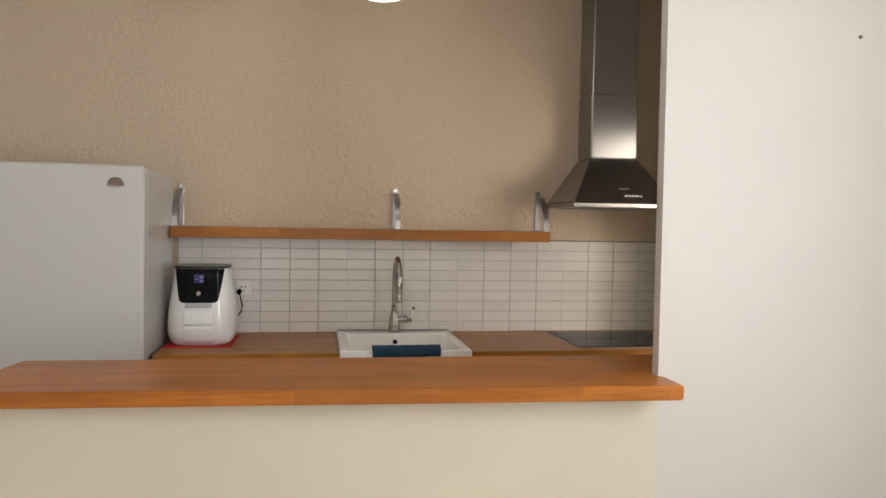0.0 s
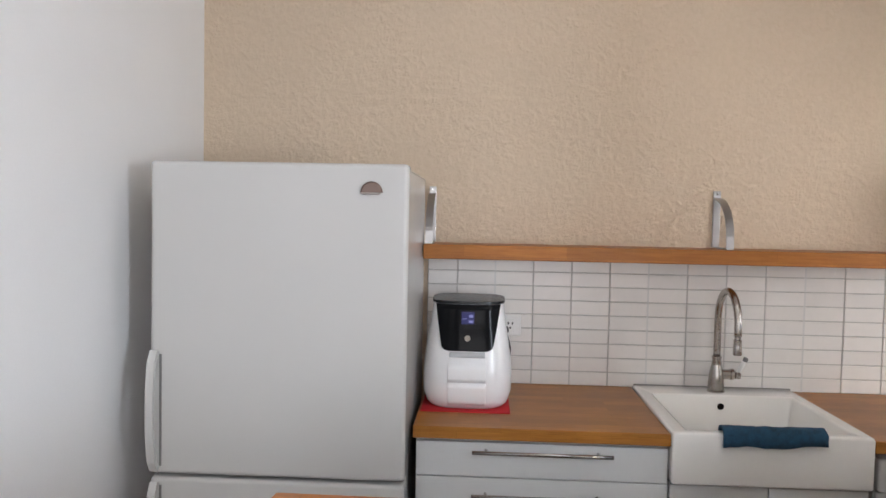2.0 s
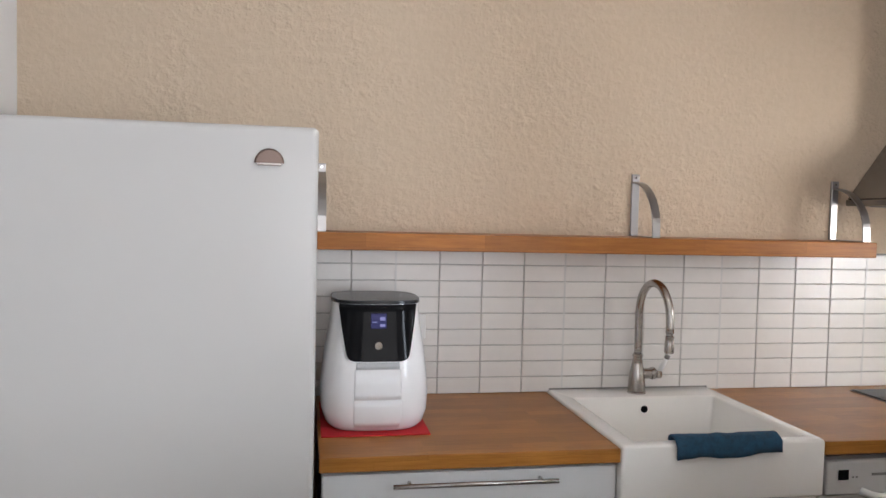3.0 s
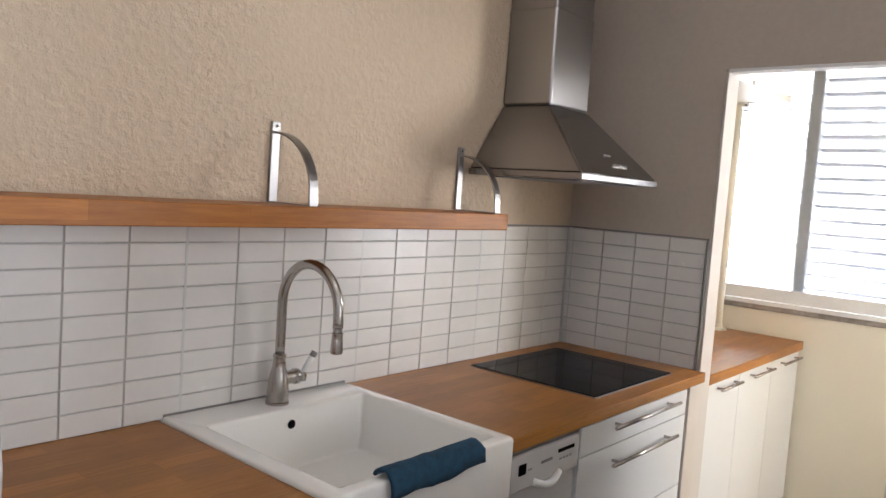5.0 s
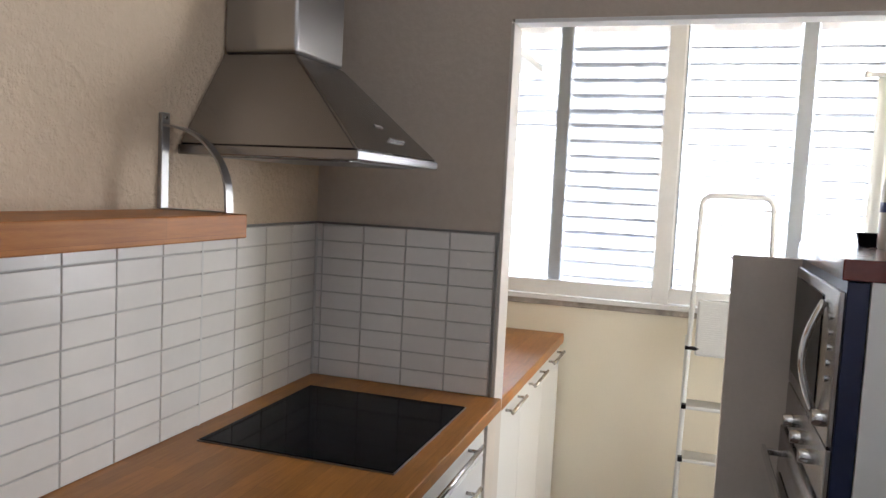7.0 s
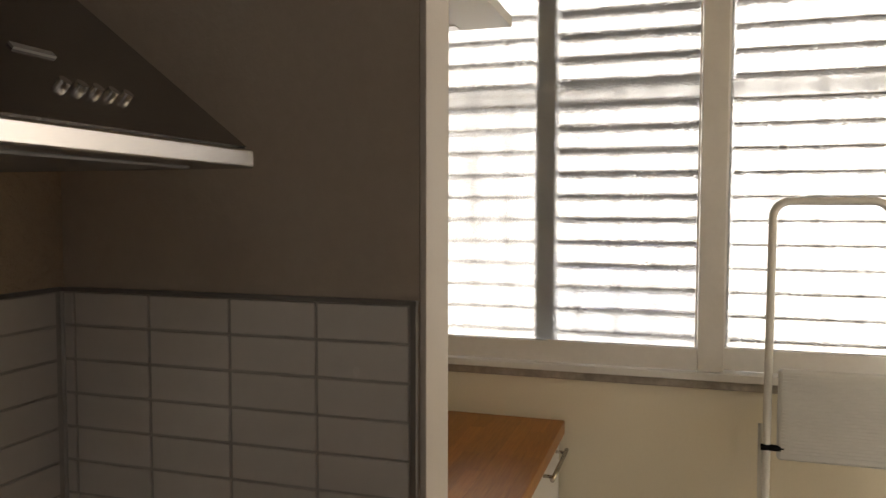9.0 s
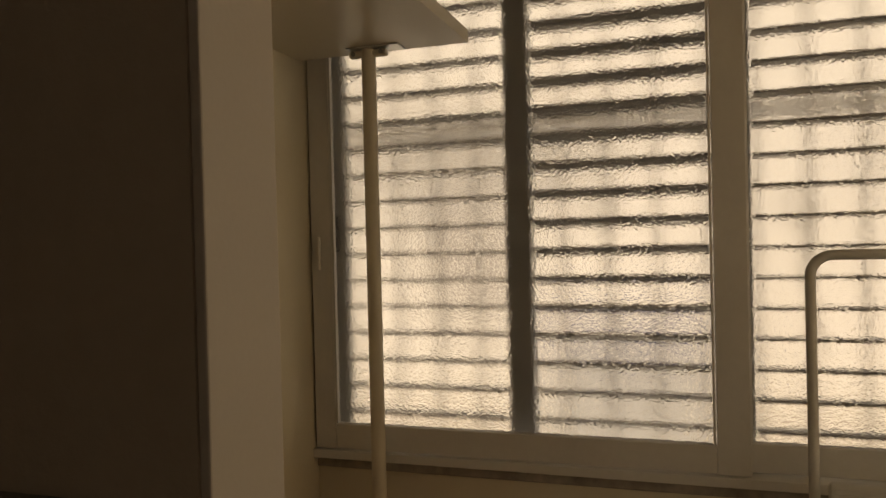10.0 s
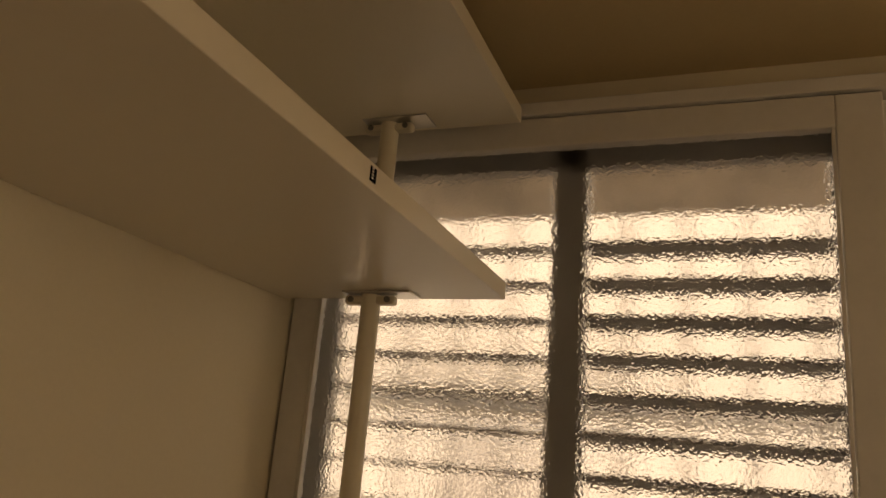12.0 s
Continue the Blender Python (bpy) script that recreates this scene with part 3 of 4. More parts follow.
box("slab", 0.775, 2.0465, -0.662, -0.002, 0.8655, 0.905, M_WOOD, wt, 0.003)


# ---- farmhouse sink ----
def sink():
    x0, x1, y0, y1, zb, zt = 0.155, 0.773, -0.668, -0.003, 0.747, 0.914
    s = thing("sink", ((x0 + x1) / 2, -0.33, zb), "white fireclay farmhouse sink with an apron front", "sink")
    bm = bmesh.new()
    ix0, ix1, iy0, iy1, zi = 0.207, 0.727, -0.628, -0.140, 0.752
    o = [(x0, y0), (x1, y0), (x1, y1), (x0, y1)]
    i_ = [(ix0, iy0), (ix1, iy0), (ix1, iy1), (ix0, iy1)]
    f_ = [(ix0 + 0.02, iy0 + 0.02), (ix1 - 0.02, iy0 + 0.02), (ix1 - 0.02, iy1 - 0.02), (ix0 + 0.02, iy1 - 0.02)]
    ob = [bm.verts.new((*p, zb)) for p in o]
    ot = [bm.verts.new((*p, zt)) for p in o]
    it = [bm.verts.new((*p, zt)) for p in i_]
    ib = [bm.verts.new((*p, zi)) for p in f_]
    for k in range(4):
        j = (k + 1) % 4
        bm.faces.new((ob[k], ob[j], ot[j], ot[k]))
        bm.faces.new((ot[k], ot[j], it[j], it[k]))
        bm.faces.new((it[k], it[j], ib[j], ib[k]))
    bm.faces.new(ob)
    bm.faces.new(ib)
    bmesh.ops.bevel(bm, geom=list(bm.edges), offset=0.009, segments=4, profile=0.5, affect='EDGES')
    b = from_bm("basin", bm, M_CERAMIC, s, smooth=True)
    lathe("overflow", [(0.0125, 0.002), (0.0125, 0.0), (0.009, -0.004)], (0.461, -0.1495, 0.872), M_BLACK, s, 20, "y")
    lathe("drain", [(0.04, 0), (0.04, 0.003), (0.03, 0.004)], (0.467, -0.384, 0.7525), M_CHROME, s, 24)
    box("sealant", 0.16, 0.77, -0.0135, -0.0104, 0.912, 0.919, M_DARKTRIM, s)


sink()


def faucet():
    x, y, z = 0.461, -0.080, 0.9145
    f = thing("faucet", (x, y, z), "brushed nickel gooseneck kitchen faucet with a side lever", "faucet")
    lathe("base", [(0.033, 0), (0.033, 0.006), (0.030, 0.008), (0.0305, 0.03), (0.026, 0.075), (0.0185, 0.105), (0.0185, 0.108), (0.0185, 0.116), (0.0165, 0.118), (0.0165, 0.128), (0.0185, 0.13), (0.0185, 0.137), (0.0145, 0.14)], (x, y, z), M_NICKEL, f)
    R, cz = 0.116, 1.199
    pts = [(x, y, z + 0.138), (x, y, 1.08), (x, y, 1.14)] + arc(y - R, cz, R, 0, 176, 22, "yz", x)
    pts += [(x, y - 2 * R - 0.0005, cz - 0.02), (x, y - 2 * R, 1.165)]
    tube("spout", pts, 0.0135, M_NICKEL, f, 20)
    lathe("spray_head", [(0.0125, -0.005), (0.0155, -0.003), (0.016, 0.004), (0.0148, 0.03), (0.0135, 0.042), (0.0145, 0.046), (0.0145, 0.05), (0.011, 0.052), (0.011, 0.066)], (x, y - 2 * R, 1.103), M_NICKEL, f, 24)
    lathe("valve", [(0.0185, 0.016), (0.0185, 0.05), (0.022, 0.053), (0.022, 0.064), (0.014, 0.072), (0.009, 0.075)], (x, y, z + 0.068), M_NICKEL, f, 24, "x")
    lathe("pivot", [(0.012, -0.013), (0.0135, 0), (0.012, 0.013)], (x + 0.080, y - 0.002, z + 0.066), M_NICKEL, f, 16)
    tube("lever", [(x + 0.080, y - 0.002, z + 0.070), (x + 0.090, y - 0.012, z + 0.100), (x + 0.099, y - 0.021, z + 0.125)], 0.0085, M_PLASTICW, f, 12)
    tube("lever_tip", [(x + 0.099, y - 0.021, z + 0.125), (x + 0.103, y - 0.025, z + 0.137)], 0.0095, M_DARKTRIM, f, 12)


faucet()


def towel():
    """A folded cloth over the sink's front rim."""
    bm = bmesh.new()
    prof = [(-0.632, 0.910), (-0.635, 0.919), (-0.644, 0.925), (-0.657, 0.927), (-0.669, 0.924), (-0.679, 0.914), (-0.684, 0.899), (-0.685, 0.884)]
    n = 40
    rows = []
    for i in range(n + 1):
        u = i / n
        xx = 0.305 + 0.315 * u
        row = []
        for j, (py, pz) in enumerate(prof):
            k = 0.0035 * noise.noise(Vector((xx * 28, j * 0.9, 0)))
            end = (-0.012 * (1 - u) * (j / 7) + 0.004 * math.sin(u * 9)) if j >= 5 else 0
            row.append(bm.verts.new((xx + 0.004 * noise.noise(Vector((j * 0.7, i * 0.2, 3))), py - abs(k) * 1.2, pz + k + end + 0.004)))
        rows.append(row)
    for a, b in zip(rows, rows[1:]):
        for j in range(len(prof) - 1):
            bm.faces.new((a[j], a[j + 1], b[j + 1], b[j]))
    ob = from_bm("dish_cloth", bm, M_TEAL, smooth=True)
    md = ob.modifiers.new("thick", 'SOLIDIFY'); md.thickness, md.offset = 0.007, 1.0
    tagged(ob, "folded teal terry dish cloth over the sink rim", "cloth")


towel()

# ---- hob ----
hob = thing("hob", (1.6, -0.33, 0.905), "black glass ceramic hob set in the wooden worktop", "hob")
box("glass", 1.322, 1.890, -0.590, -0.080, 0.9055, 0.911, M_BLACKGLASS, hob, 0.0025)
boxes("steel_edge", [(1.319, 1.3222, -0.593, -0.077, 0.9052, 0.9085), (1.8898, 1.893, -0.593, -0.077, 0.9052, 0.9085), (1.322, 1.890, -0.593, -0.5898, 0.9052, 0.9085)], M_STEEL, hob)


# ---- range hood ----
def hood():
    x0, x1, y0, y1 = 1.318, 1.868, -0.476, -0.004
    cx0, cx1, cy = 1.500, 1.758, -0.212
    z0, z1, z2 = 1.599, 1.622, 1.866
    h = thing("range_hood", (1.6, -0.2, z0), "brushed steel pyramid chimney hood with push buttons", "range hood")
    box("rim", x0, x1, y0, y1, z0, z1, M_STEELH, h, 0.003)
    bm = bmesh.new()
    b = [bm.verts.new(p) for p in ((x0 + 0.002, y0 + 0.002, z1), (x1 - 0.002, y0 + 0.002, z1), (x1 - 0.002, y1, z1), (x0 + 0.002, y1, z1))]
    m = [bm.verts.new(p) for p in ((cx0 - 0.012, cy - 0.012, z2 - 0.01), (cx1 + 0.012, cy - 0.012, z2 - 0.01), (cx1 + 0.012, y1, z2 - 0.01), (cx0 - 0.012, y1, z2 - 0.01))]
    t = [bm.verts.new(p) for p in ((cx0 - 0.004, cy - 0.004, z2), (cx1 + 0.004, cy - 0.004, z2), (cx1 + 0.004, y1, z2), (cx0 - 0.004, y1, z2))]
    for a, c in ((b, m), (m, t)):
        for k in range(4):
            j = (k + 1) % 4
            bm.faces.new((a[k], a[j], c[j], c[k]))
    bm.faces.new(b); bm.faces.new(t)
    bmesh.ops.bevel(bm, geom=list(bm.edges), offset=0.005, segments=3, affect='EDGES')
    from_bm("canopy", bm, M_STEELH, h)
    box("chimney", cx0, cx1, cy, y1, z2, CEIL, M_STEEL, h, 0.009, 4)
    box("chimney_sleeve", cx0 - 0.004, cx1 + 0.004, cy - 0.004, y1, z2 + 0.002, 2.22, M_STEEL, h, 0.011, 4)
    box("filter", x0 + 0.06, x1 - 0.06, y0 + 0.05, y1 - 0.05, z0 - 0.003, z0 + 0.004, M_DARKTRIM, h, 0.001)
    # buttons on the front slope
    n = Vector((0, -(z2 - z1), -(cy - y0))).normalized()
    up = Vector((0, cy - y0, z2 - z1)).normalized()
    base = Vector((0, y0, z1))
    for k in range(5):
        c = base + up * 0.062 + Vector((1.612 + 0.021 * k, 0, 0))
        bm = bmesh.new()
        r = bmesh.ops.create_cone(bm, cap_ends=True, segments=14, radius1=0.007, radius2=0.006, depth=0.012)
        bmesh.ops.rotate(bm, verts=bm.verts, cent=(0, 0, 0), matrix=Vector((0, 0, 1)).rotation_difference(Vector((0, -abs(n.y), abs(n.z)))).to_matrix())
        from_bm("button", bm, M_CHROME, h, c)
    c = base + up * 0.112 + Vector((1.615, 0, 0))
    bm = bmesh.new()
    add_box(bm, -0.025, 0.025, -0.002, 0.002, -0.004, 0.004)
    bmesh.ops.rotate(bm, verts=bm.verts, cent=(0, 0, 0), matrix=Vector((0, 0, 1)).rotation_difference(up).to_matrix())
    from_bm("maker_plate", bm, M_DARKTRIM, h, c)


hood()

# ---- wall shelf and brackets ----
sh = thing("wall_shelf", (0.3, -0.11, 1.413), "orange-brown wooden wall shelf above the tiles", "shelf")
box("board", -0.672, 1.276, -0.228, -0.002, 1.413, 1.467, M_WOODSHELF, sh, 0.003)


def bracket(x):
    b = thing("shelf_bracket", (x, -0.01, 1.467), "satin steel curved shelf bracket standing above the shelf", "bracket", "shelf brackets")
    box("wall_plate", x - 0.014, x + 0.014, -0.012, -0.001, 1.468, 1.690, M_STEEL, b, 0.002)
    pts = [(x, -0.012, 1.660)] + [(x, -0.012 - 0.172 * math.sin(radians(a)), 1.500 + 0.160 * math.cos(radians(a))) for a in range(6, 91, 6)] + [(x, -0.186, 1.4685)]
    tube("arm", pts, 0.01, M_STEEL, b, width=((1, 0, 0), 0.028, 0.005))
    box("foot", x - 0.0135, x + 0.0135, -0.188, -0.012, 1.4672, 1.4705, M_STEEL, b, 0.001)
    lathe("screw", [(0.005, 0), (0.004, -0.002)], (x, -0.012, 1.678), M_CHROME, b, 10, "y")


for x in (-0.655, 0.462, 1.266):
    bracket(x)

# ---- power outlet and cable ----
ou = thing("power_outlet", (-0.335, -0.01, 1.14), "white double power outlet on the tiled wall", "outlet")
box("plate", -0.378, -0.292, -0.020, -0.0095, 1.10, 1.185, M_PLASTICW, ou, 0.004)
box("socket_insert", -0.355, -0.315, -0.023, -0.019, 1.115, 1.17, M_PLASTICW, ou, 0.003)
boxes("slot", [(-0.346, -0.341, -0.0236, -0.0228, 1.145, 1.155), (-0.329, -0.324, -0.0236, -0.0228, 1.145, 1.155), (-0.338, -0.332, -0.0236, -0.0228, 1.128, 1.136)], M_BLACK, ou)
tube("plug", [(-0.355, -0.022, 1.128), (-0.355, -0.05, 1.125)], 0.014, M_BLACK, ou, 10)
tube("cable", [(-0.355, -0.05, 1.125), (-0.345, -0.07, 1.10), (-0.335, -0.08, 1.06), (-0.338, -0.09, 1.03), (-0.36, -0.11, 1.0), (-0.39, -0.14, 0.98)], 0.0035, M_BLACK, ou, 8)

# ---- air fryer on its mat ----
mat_ob = tagged(box("felt_mat", -0.652, -0.345, -0.487, -0.10, 0.9052, 0.9085, M_RED, bevel=0.001), "red felt mat on the wooden worktop", "mat")


def air_fryer():
    cx, cy, z0 = -0.496, -0.305, 0.909
    f = thing("air_fryer", (cx, cy, z0), "white egg-shaped air fryer with a black control panel", "air fryer")

    def half(z):
        """half width at a height above the base"""
        prof = [(0, 0.130), (0.012, 0.144), (0.05, 0.156), (0.10, 0.158), (0.16, 0.154), (0.24, 0.143), (0.31, 0.131), (0.36, 0.126), (0.4, 0.122)]
        for (a, p), (b, q) in zip(prof, prof[1:]):
            if z <= b:
                return p + (q - p) * (z - a) / (b - a)
        return prof[-1][1]

    def loop(bm, z, grow=0.0, n=48, a0=0, a1=360):
        w = half(z) + grow
        out = []
        full = a1 - a0 >= 360
        for k in range(n if full else n + 1):
            a = radians(a0 + (a1 - a0) * k / n)
            c, s = math.cos(a), math.sin(a)
            e = 2 / 3.4
            out.append(bm.verts.new((w * math.copysign(abs(c) ** e, c), w * 1.08 * math.copysign(abs(s) ** e, s), z)))
        return out

    def reach(z, hw):
        """half angle at which the shell's front reaches a half width"""
        return math.degrees(math.asin(min(0.98, (hw / half(z)) ** 1.7)))

    def shell(name, zs, mat, grow, a0=0, a1=360, n=48, caps=True, pinch=None):
        bm = bmesh.new()
        pin = pinch or [0] * len(zs)
        rings = [loop(bm, z, grow, n, a0 + p, a1 - p) for z, p in zip(zs, pin)]
        full = a1 - a0 >= 360
        m = len(rings[0])
        for p, q in zip(rings, rings[1:]):
            for k in range(m if full else m - 1):
                bm.faces.new((p[k], p[(k + 1) % m], q[(k + 1) % m], q[k]))
        if caps and full:
            bm.faces.new(rings[0]); bm.faces.new(rings[-1])
        ob = from_bm(name, bm, mat, f, (cx, cy, z0), smooth=True)
        ob.data.set_sharp_from_angle(angle=radians(50))
        if not full:
            md = ob.modifiers.new("thick", 'SOLIDIFY'); md.thickness, md.offset = (0.004 if mat is M_BLACK else 0.0012), 1.0
        return ob

    steps = [0, 0.006, 0.015, 0.03, 0.05, 0.08, 0.11, 0.14, 0.18, 0.22, 0.26, 0.30, 0.34, 0.362]
    shell("body", steps, M_FRYER, 0.0)
    shell("lid", [0.3625, 0.366, 0.370, 0.372], M_LID, 0.004)
    # panels follow the curved front, which faces -y
    def front(name, rows, mat, grow, n):
        zs = [z for z, _ in rows]
        shell(name, zs, mat, grow, 210, 330, n, pinch=[60 - reach(z, hw) for z, hw in rows])

    front("control_panel", [(0.203, 0.064), (0.206, 0.076), (0.211, 0.083), (0.220, 0.087), (0.26, 0.094), (0.30, 0.100), (0.34, 0.105), (0.361, 0.108)], M_BLACK, 0.0015, 48)
    front("handle_band", [(0.181, 0.061), (0.190, 0.061), (0.200, 0.060)], M_POST, 0.0004, 24)
    front("drawer", [(0.097, 0.066), (0.11, 0.066), (0.14, 0.066), (0.179, 0.065)], M_FRYER, 0.0002, 24)
    front("drawer_base", [(0.014, 0.064), (0.03, 0.066), (0.05, 0.067), (0.075, 0.067), (0.0945, 0.067)], M_FRYER, 0.0002, 24)
    fy = cy - half(0.31) * 1.08 - 0.008
    box("display", cx - 0.022, cx + 0.022, fy - 0.002, fy + 0.004, z0 + 0.295, z0 + 0.337, M_LCD, f, 0.001)
    boxes("display_text", [(cx - 0.018, cx - 0.004, fy - 0.003, fy - 0.0018, z0 + 0.312, z0 + 0.315), (cx + 0.004, cx + 0.018, fy - 0.003, fy - 0.0018, z0 + 0.318, z0 + 0.328), (cx + 0.004, cx + 0.018, fy - 0.003, fy - 0.0018, z0 + 0.300, z0 + 0.308)], M_LCDTXT, f)
    lathe("knob", [(0.0125, 0.006), (0.0125, -0.006), (0.010, -0.009)], (cx, cy - half(0.25) * 1.08 - 0.005, z0 + 0.248), M_NICKEL, f, 20, "y")


air_fryer()


# ---- oven tower across the passage ----
def oven_tower():
    x0, x1, yf, zt = 1.400, 2.030, -1.475, 1.408
    t = thing("oven_tower", (1.7, -1.62, 0), "white cabinet with built-in steel microwave and oven under a red-brown top", "oven cabinet")
    boxes("carcass", [(x0, x0 + 0.018, -1.748, yf - 0.041, 0, zt), (x1 - 0.018, x1, -1.748, yf - 0.041, 0, zt), (x0 + 0.018, x1 - 0.018, -1.748, -1.73, 0, zt)], M_CAB, t)
    box("top_board", x0 - 0.004, 2.032, -1.749, yf + 0.012, zt, 1.450, M_REDWOOD, t, 0.003)
    box("appliance_casing", x0 + 0.006, x1 - 0.006, yf - 0.04, yf, 0.42, zt - 0.002, M_NAVY, t, 0.002)
    # microwave front
    box("microwave_door", x0 + 0.010, x1 - 0.02, yf, yf + 0.012, 1.075, 1.385, M_STEELH, t, 0.003)
    box("microwave_glass", x0 + 0.17, x1 - 0.05, yf + 0.012, yf + 0.015, 1.11, 1.36, M_BLACKGLASS, t, 0.002)
    pts = [(x0 + 0.14, yf + 0.016 + 0.034 * math.sin(math.pi * i / 14), 1.105 + 0.245 * i / 14) for i in range(15)]
    tube("handle", pts, 0.008, M_CHROME, t, 12)
    for k in range(5):
        lathe("button", [(0.007, 0), (0.007, 0.005)], (x0 + 0.07, yf + 0.012, 1.20 + 0.032 * k), M_CHROME, t, 12, "y")
    lathe("dial", [(0.018, 0), (0.018, 0.016), (0.015, 0.022)], (x0 + 0.07, yf + 0.012, 1.118), M_CHROME, t, 20, "y")
    # oven below
    box("oven_panel", x0 + 0.010, x1 - 0.02, yf, yf + 0.012, 0.955, 1.07, M_STEELH, t, 0.003)
    for k in range(3):
        lathe("dial", [(0.016, 0), (0.016, 0.024), (0.014, 0.028)], (x0 + 0.15 + 0.14 * k, yf + 0.012, 1.01), M_CHROME, t, 20, "y")
    box("oven_door", x0 + 0.010, x1 - 0.02, yf, yf + 0.022, 0.46, 0.95, M_STEELH, t, 0.004)
    box("oven_glass", x0 + 0.08, x1 - 0.09, yf + 0.022, yf + 0.025, 0.53, 0.84, M_BLACKGLASS, t, 0.002)
    boxes("oven_handle", [(x0 + 0.04, x1 - 0.05, yf + 0.058, yf + 0.068, 0.875, 0.897), (x0 + 0.06, x0 + 0.075, yf + 0.02, yf + 0.06, 0.878, 0.894), (x1 - 0.085, x1 - 0.07, yf + 0.02, yf + 0.06, 0.878, 0.894)], M_CHROME, t, 0.002)
    box("drawer", x0 + 0.010, x1 - 0.02, yf - 0.018, yf + 0.002, 0.10, 0.415, M_CAB, t, 0.002)


oven_tower()
tagged(box("end_panel", 2.036, 2.066, -1.748, -1.300, 0.0, 1.402, M_CABSIDE, bevel=0.002), "tall grey-beige end panel beside the oven cabinet", "panel")

# bottles and cup on the tower
def bottle(x, y, z):
    b = thing("cleaner_bottle", (x, y, z), "white plastic cleaner bottle with a red cap and blue label", "bottle", "cleaner bottles")
    lathe("body", [(0.044, 0), (0.049, 0.006), (0.049, 0.15), (0.043, 0.178), (0.024, 0.197), (0.017, 0.2)], (x, y, z), M_PLASTICW, b)
    lathe("cap", [(0.021, 0.2), (0.021, 0.232), (0.017, 0.238)], (x, y, z), M_CAPRED, b, 20)
    lathe("label", [(0.0495, 0.09), (0.0495, 0.115)], (x, y, z), M_BLUE, b)
    return b


bt = bottle(1.90, -1.672, 1.4505)
copy_thing(bt, pose(1.79, -1.69, 1.4505))
cup = lathe("black_cup", [(0.022, 0), (0.03, 0.035), (0.027, 0.035), (0.02, 0.004)], (1.985, -1.62, 1.4505), M_BLACK)
tagged(cup, "small black plastic cup on the red-brown top", "cup")
gl = lathe("soap_bottle", [(0.02, 0), (0.021, 0.005), (0.021, 0.09), (0.008, 0.11), (0.008, 0.13)], (1.975, -1.685, 1.4505), M_GREEN)
tagged(gl, "slim green soap bottle on the red-brown top", "bottle")

# ---- nook: cabinet, worktop, shelves ----
nc = thing("cabinet", (2.78, -0.3, 0), "long white cabinet with bar handles under the nook worktop", "cabinet")
box("body", 2.1625, 3.425, -0.600, 0.008, 0.09, 0.828, M_CAB, nc)
box("plinth", 2.17, 3.40, -0.56, -0.02, 0.0, 0.09, M_CAB, nc)
for a, b in ((2.164, 2.553), (2.557, 2.989), (2.993, 3.423)):
    box("door", a, b, -0.622, -0.602, 0.03, 0.824, M_CAB, nc, 0.002)
    bar_handle(a + 0.11, b - 0.04, -0.622, 0.795, nc)
nw = thing("worktop", (2.78, -0.3, 0.829), "oiled butcher-block wooden worktop in the nook", "worktop")
box("slab", 2.1615, 3.434, -0.638, 0.010, 0.829, 0.874, M_WOOD, nw, 0.003)


def nook_shelf(z, y0, label):
    s = thing("wall_shelf", (2.75, -0.23, z), label, "shelf", "nook shelves")
    box("board", 2.1615, 3.392, y0, 0.010, z, z + 0.033, M_SHELFW, s, 0.0015)
    return s


s1 = nook_shelf(2.117, -0.466, "white melamine shelf on a round steel post")
boxes("size_label", [(2.80, 2.815, -0.4672, -0.4655, 2.126, 2.144)], M_BLACK, s1)
boxes("label_mark", [(2.8025, 2.8065, -0.4680, -0.4670, 2.129 + i * 0.004, 2.131 + i * 0.004) for i in range(4)], M_PLASTICW, s1)
nook_shelf(2.475, -0.476, "white melamine upper shelf near the ceiling")


def shelf_post(z0, z1, label):
    x, y = 3.345, -0.214
    p = thing("shelf_post", (x, y, z0), label, "post", "shelf posts")
    lathe("pole", [(0.0185, 0.004), (0.0185, z1 - z0 - 0.004)], (x, y, z0), M_SHELFW, p, 28)
    lathe("foot", [(0.046, 0), (0.046, 0.003), (0.040, 0.008), (0.022, 0.011), (0.022, 0.03), (0.0188, 0.032)], (x, y, z0 + 0.0005), M_SHELFW, p, 32)
    bm = bmesh.new()
    add_box(bm, -0.011, 0.011, -0.052, 0.052, -0.022, -0.004, 0.006, 3)
    from_bm("top_bracket", bm, M_SHELFW, p, (x, y, z1 - 0.001))
    box("top_plate", x - 0.03, x + 0.03, y - 0.09, y + 0.05, z1 - 0.004, z1 - 0.0005, M_ALU, p, 0.001)
    for s in (-1, 1):
        lathe("screw", [(0.006, 0), (0.006, -0.003)], (x - 0.011, y + s * 0.038, z1 - 0.0135), M_DARKTRIM, p, 10, "x")


shelf_post(0.874, 2.117, "cream round post between the nook worktop and shelf")
shelf_post(2.1502, 2.475, "cream round post between the two nook shelves")


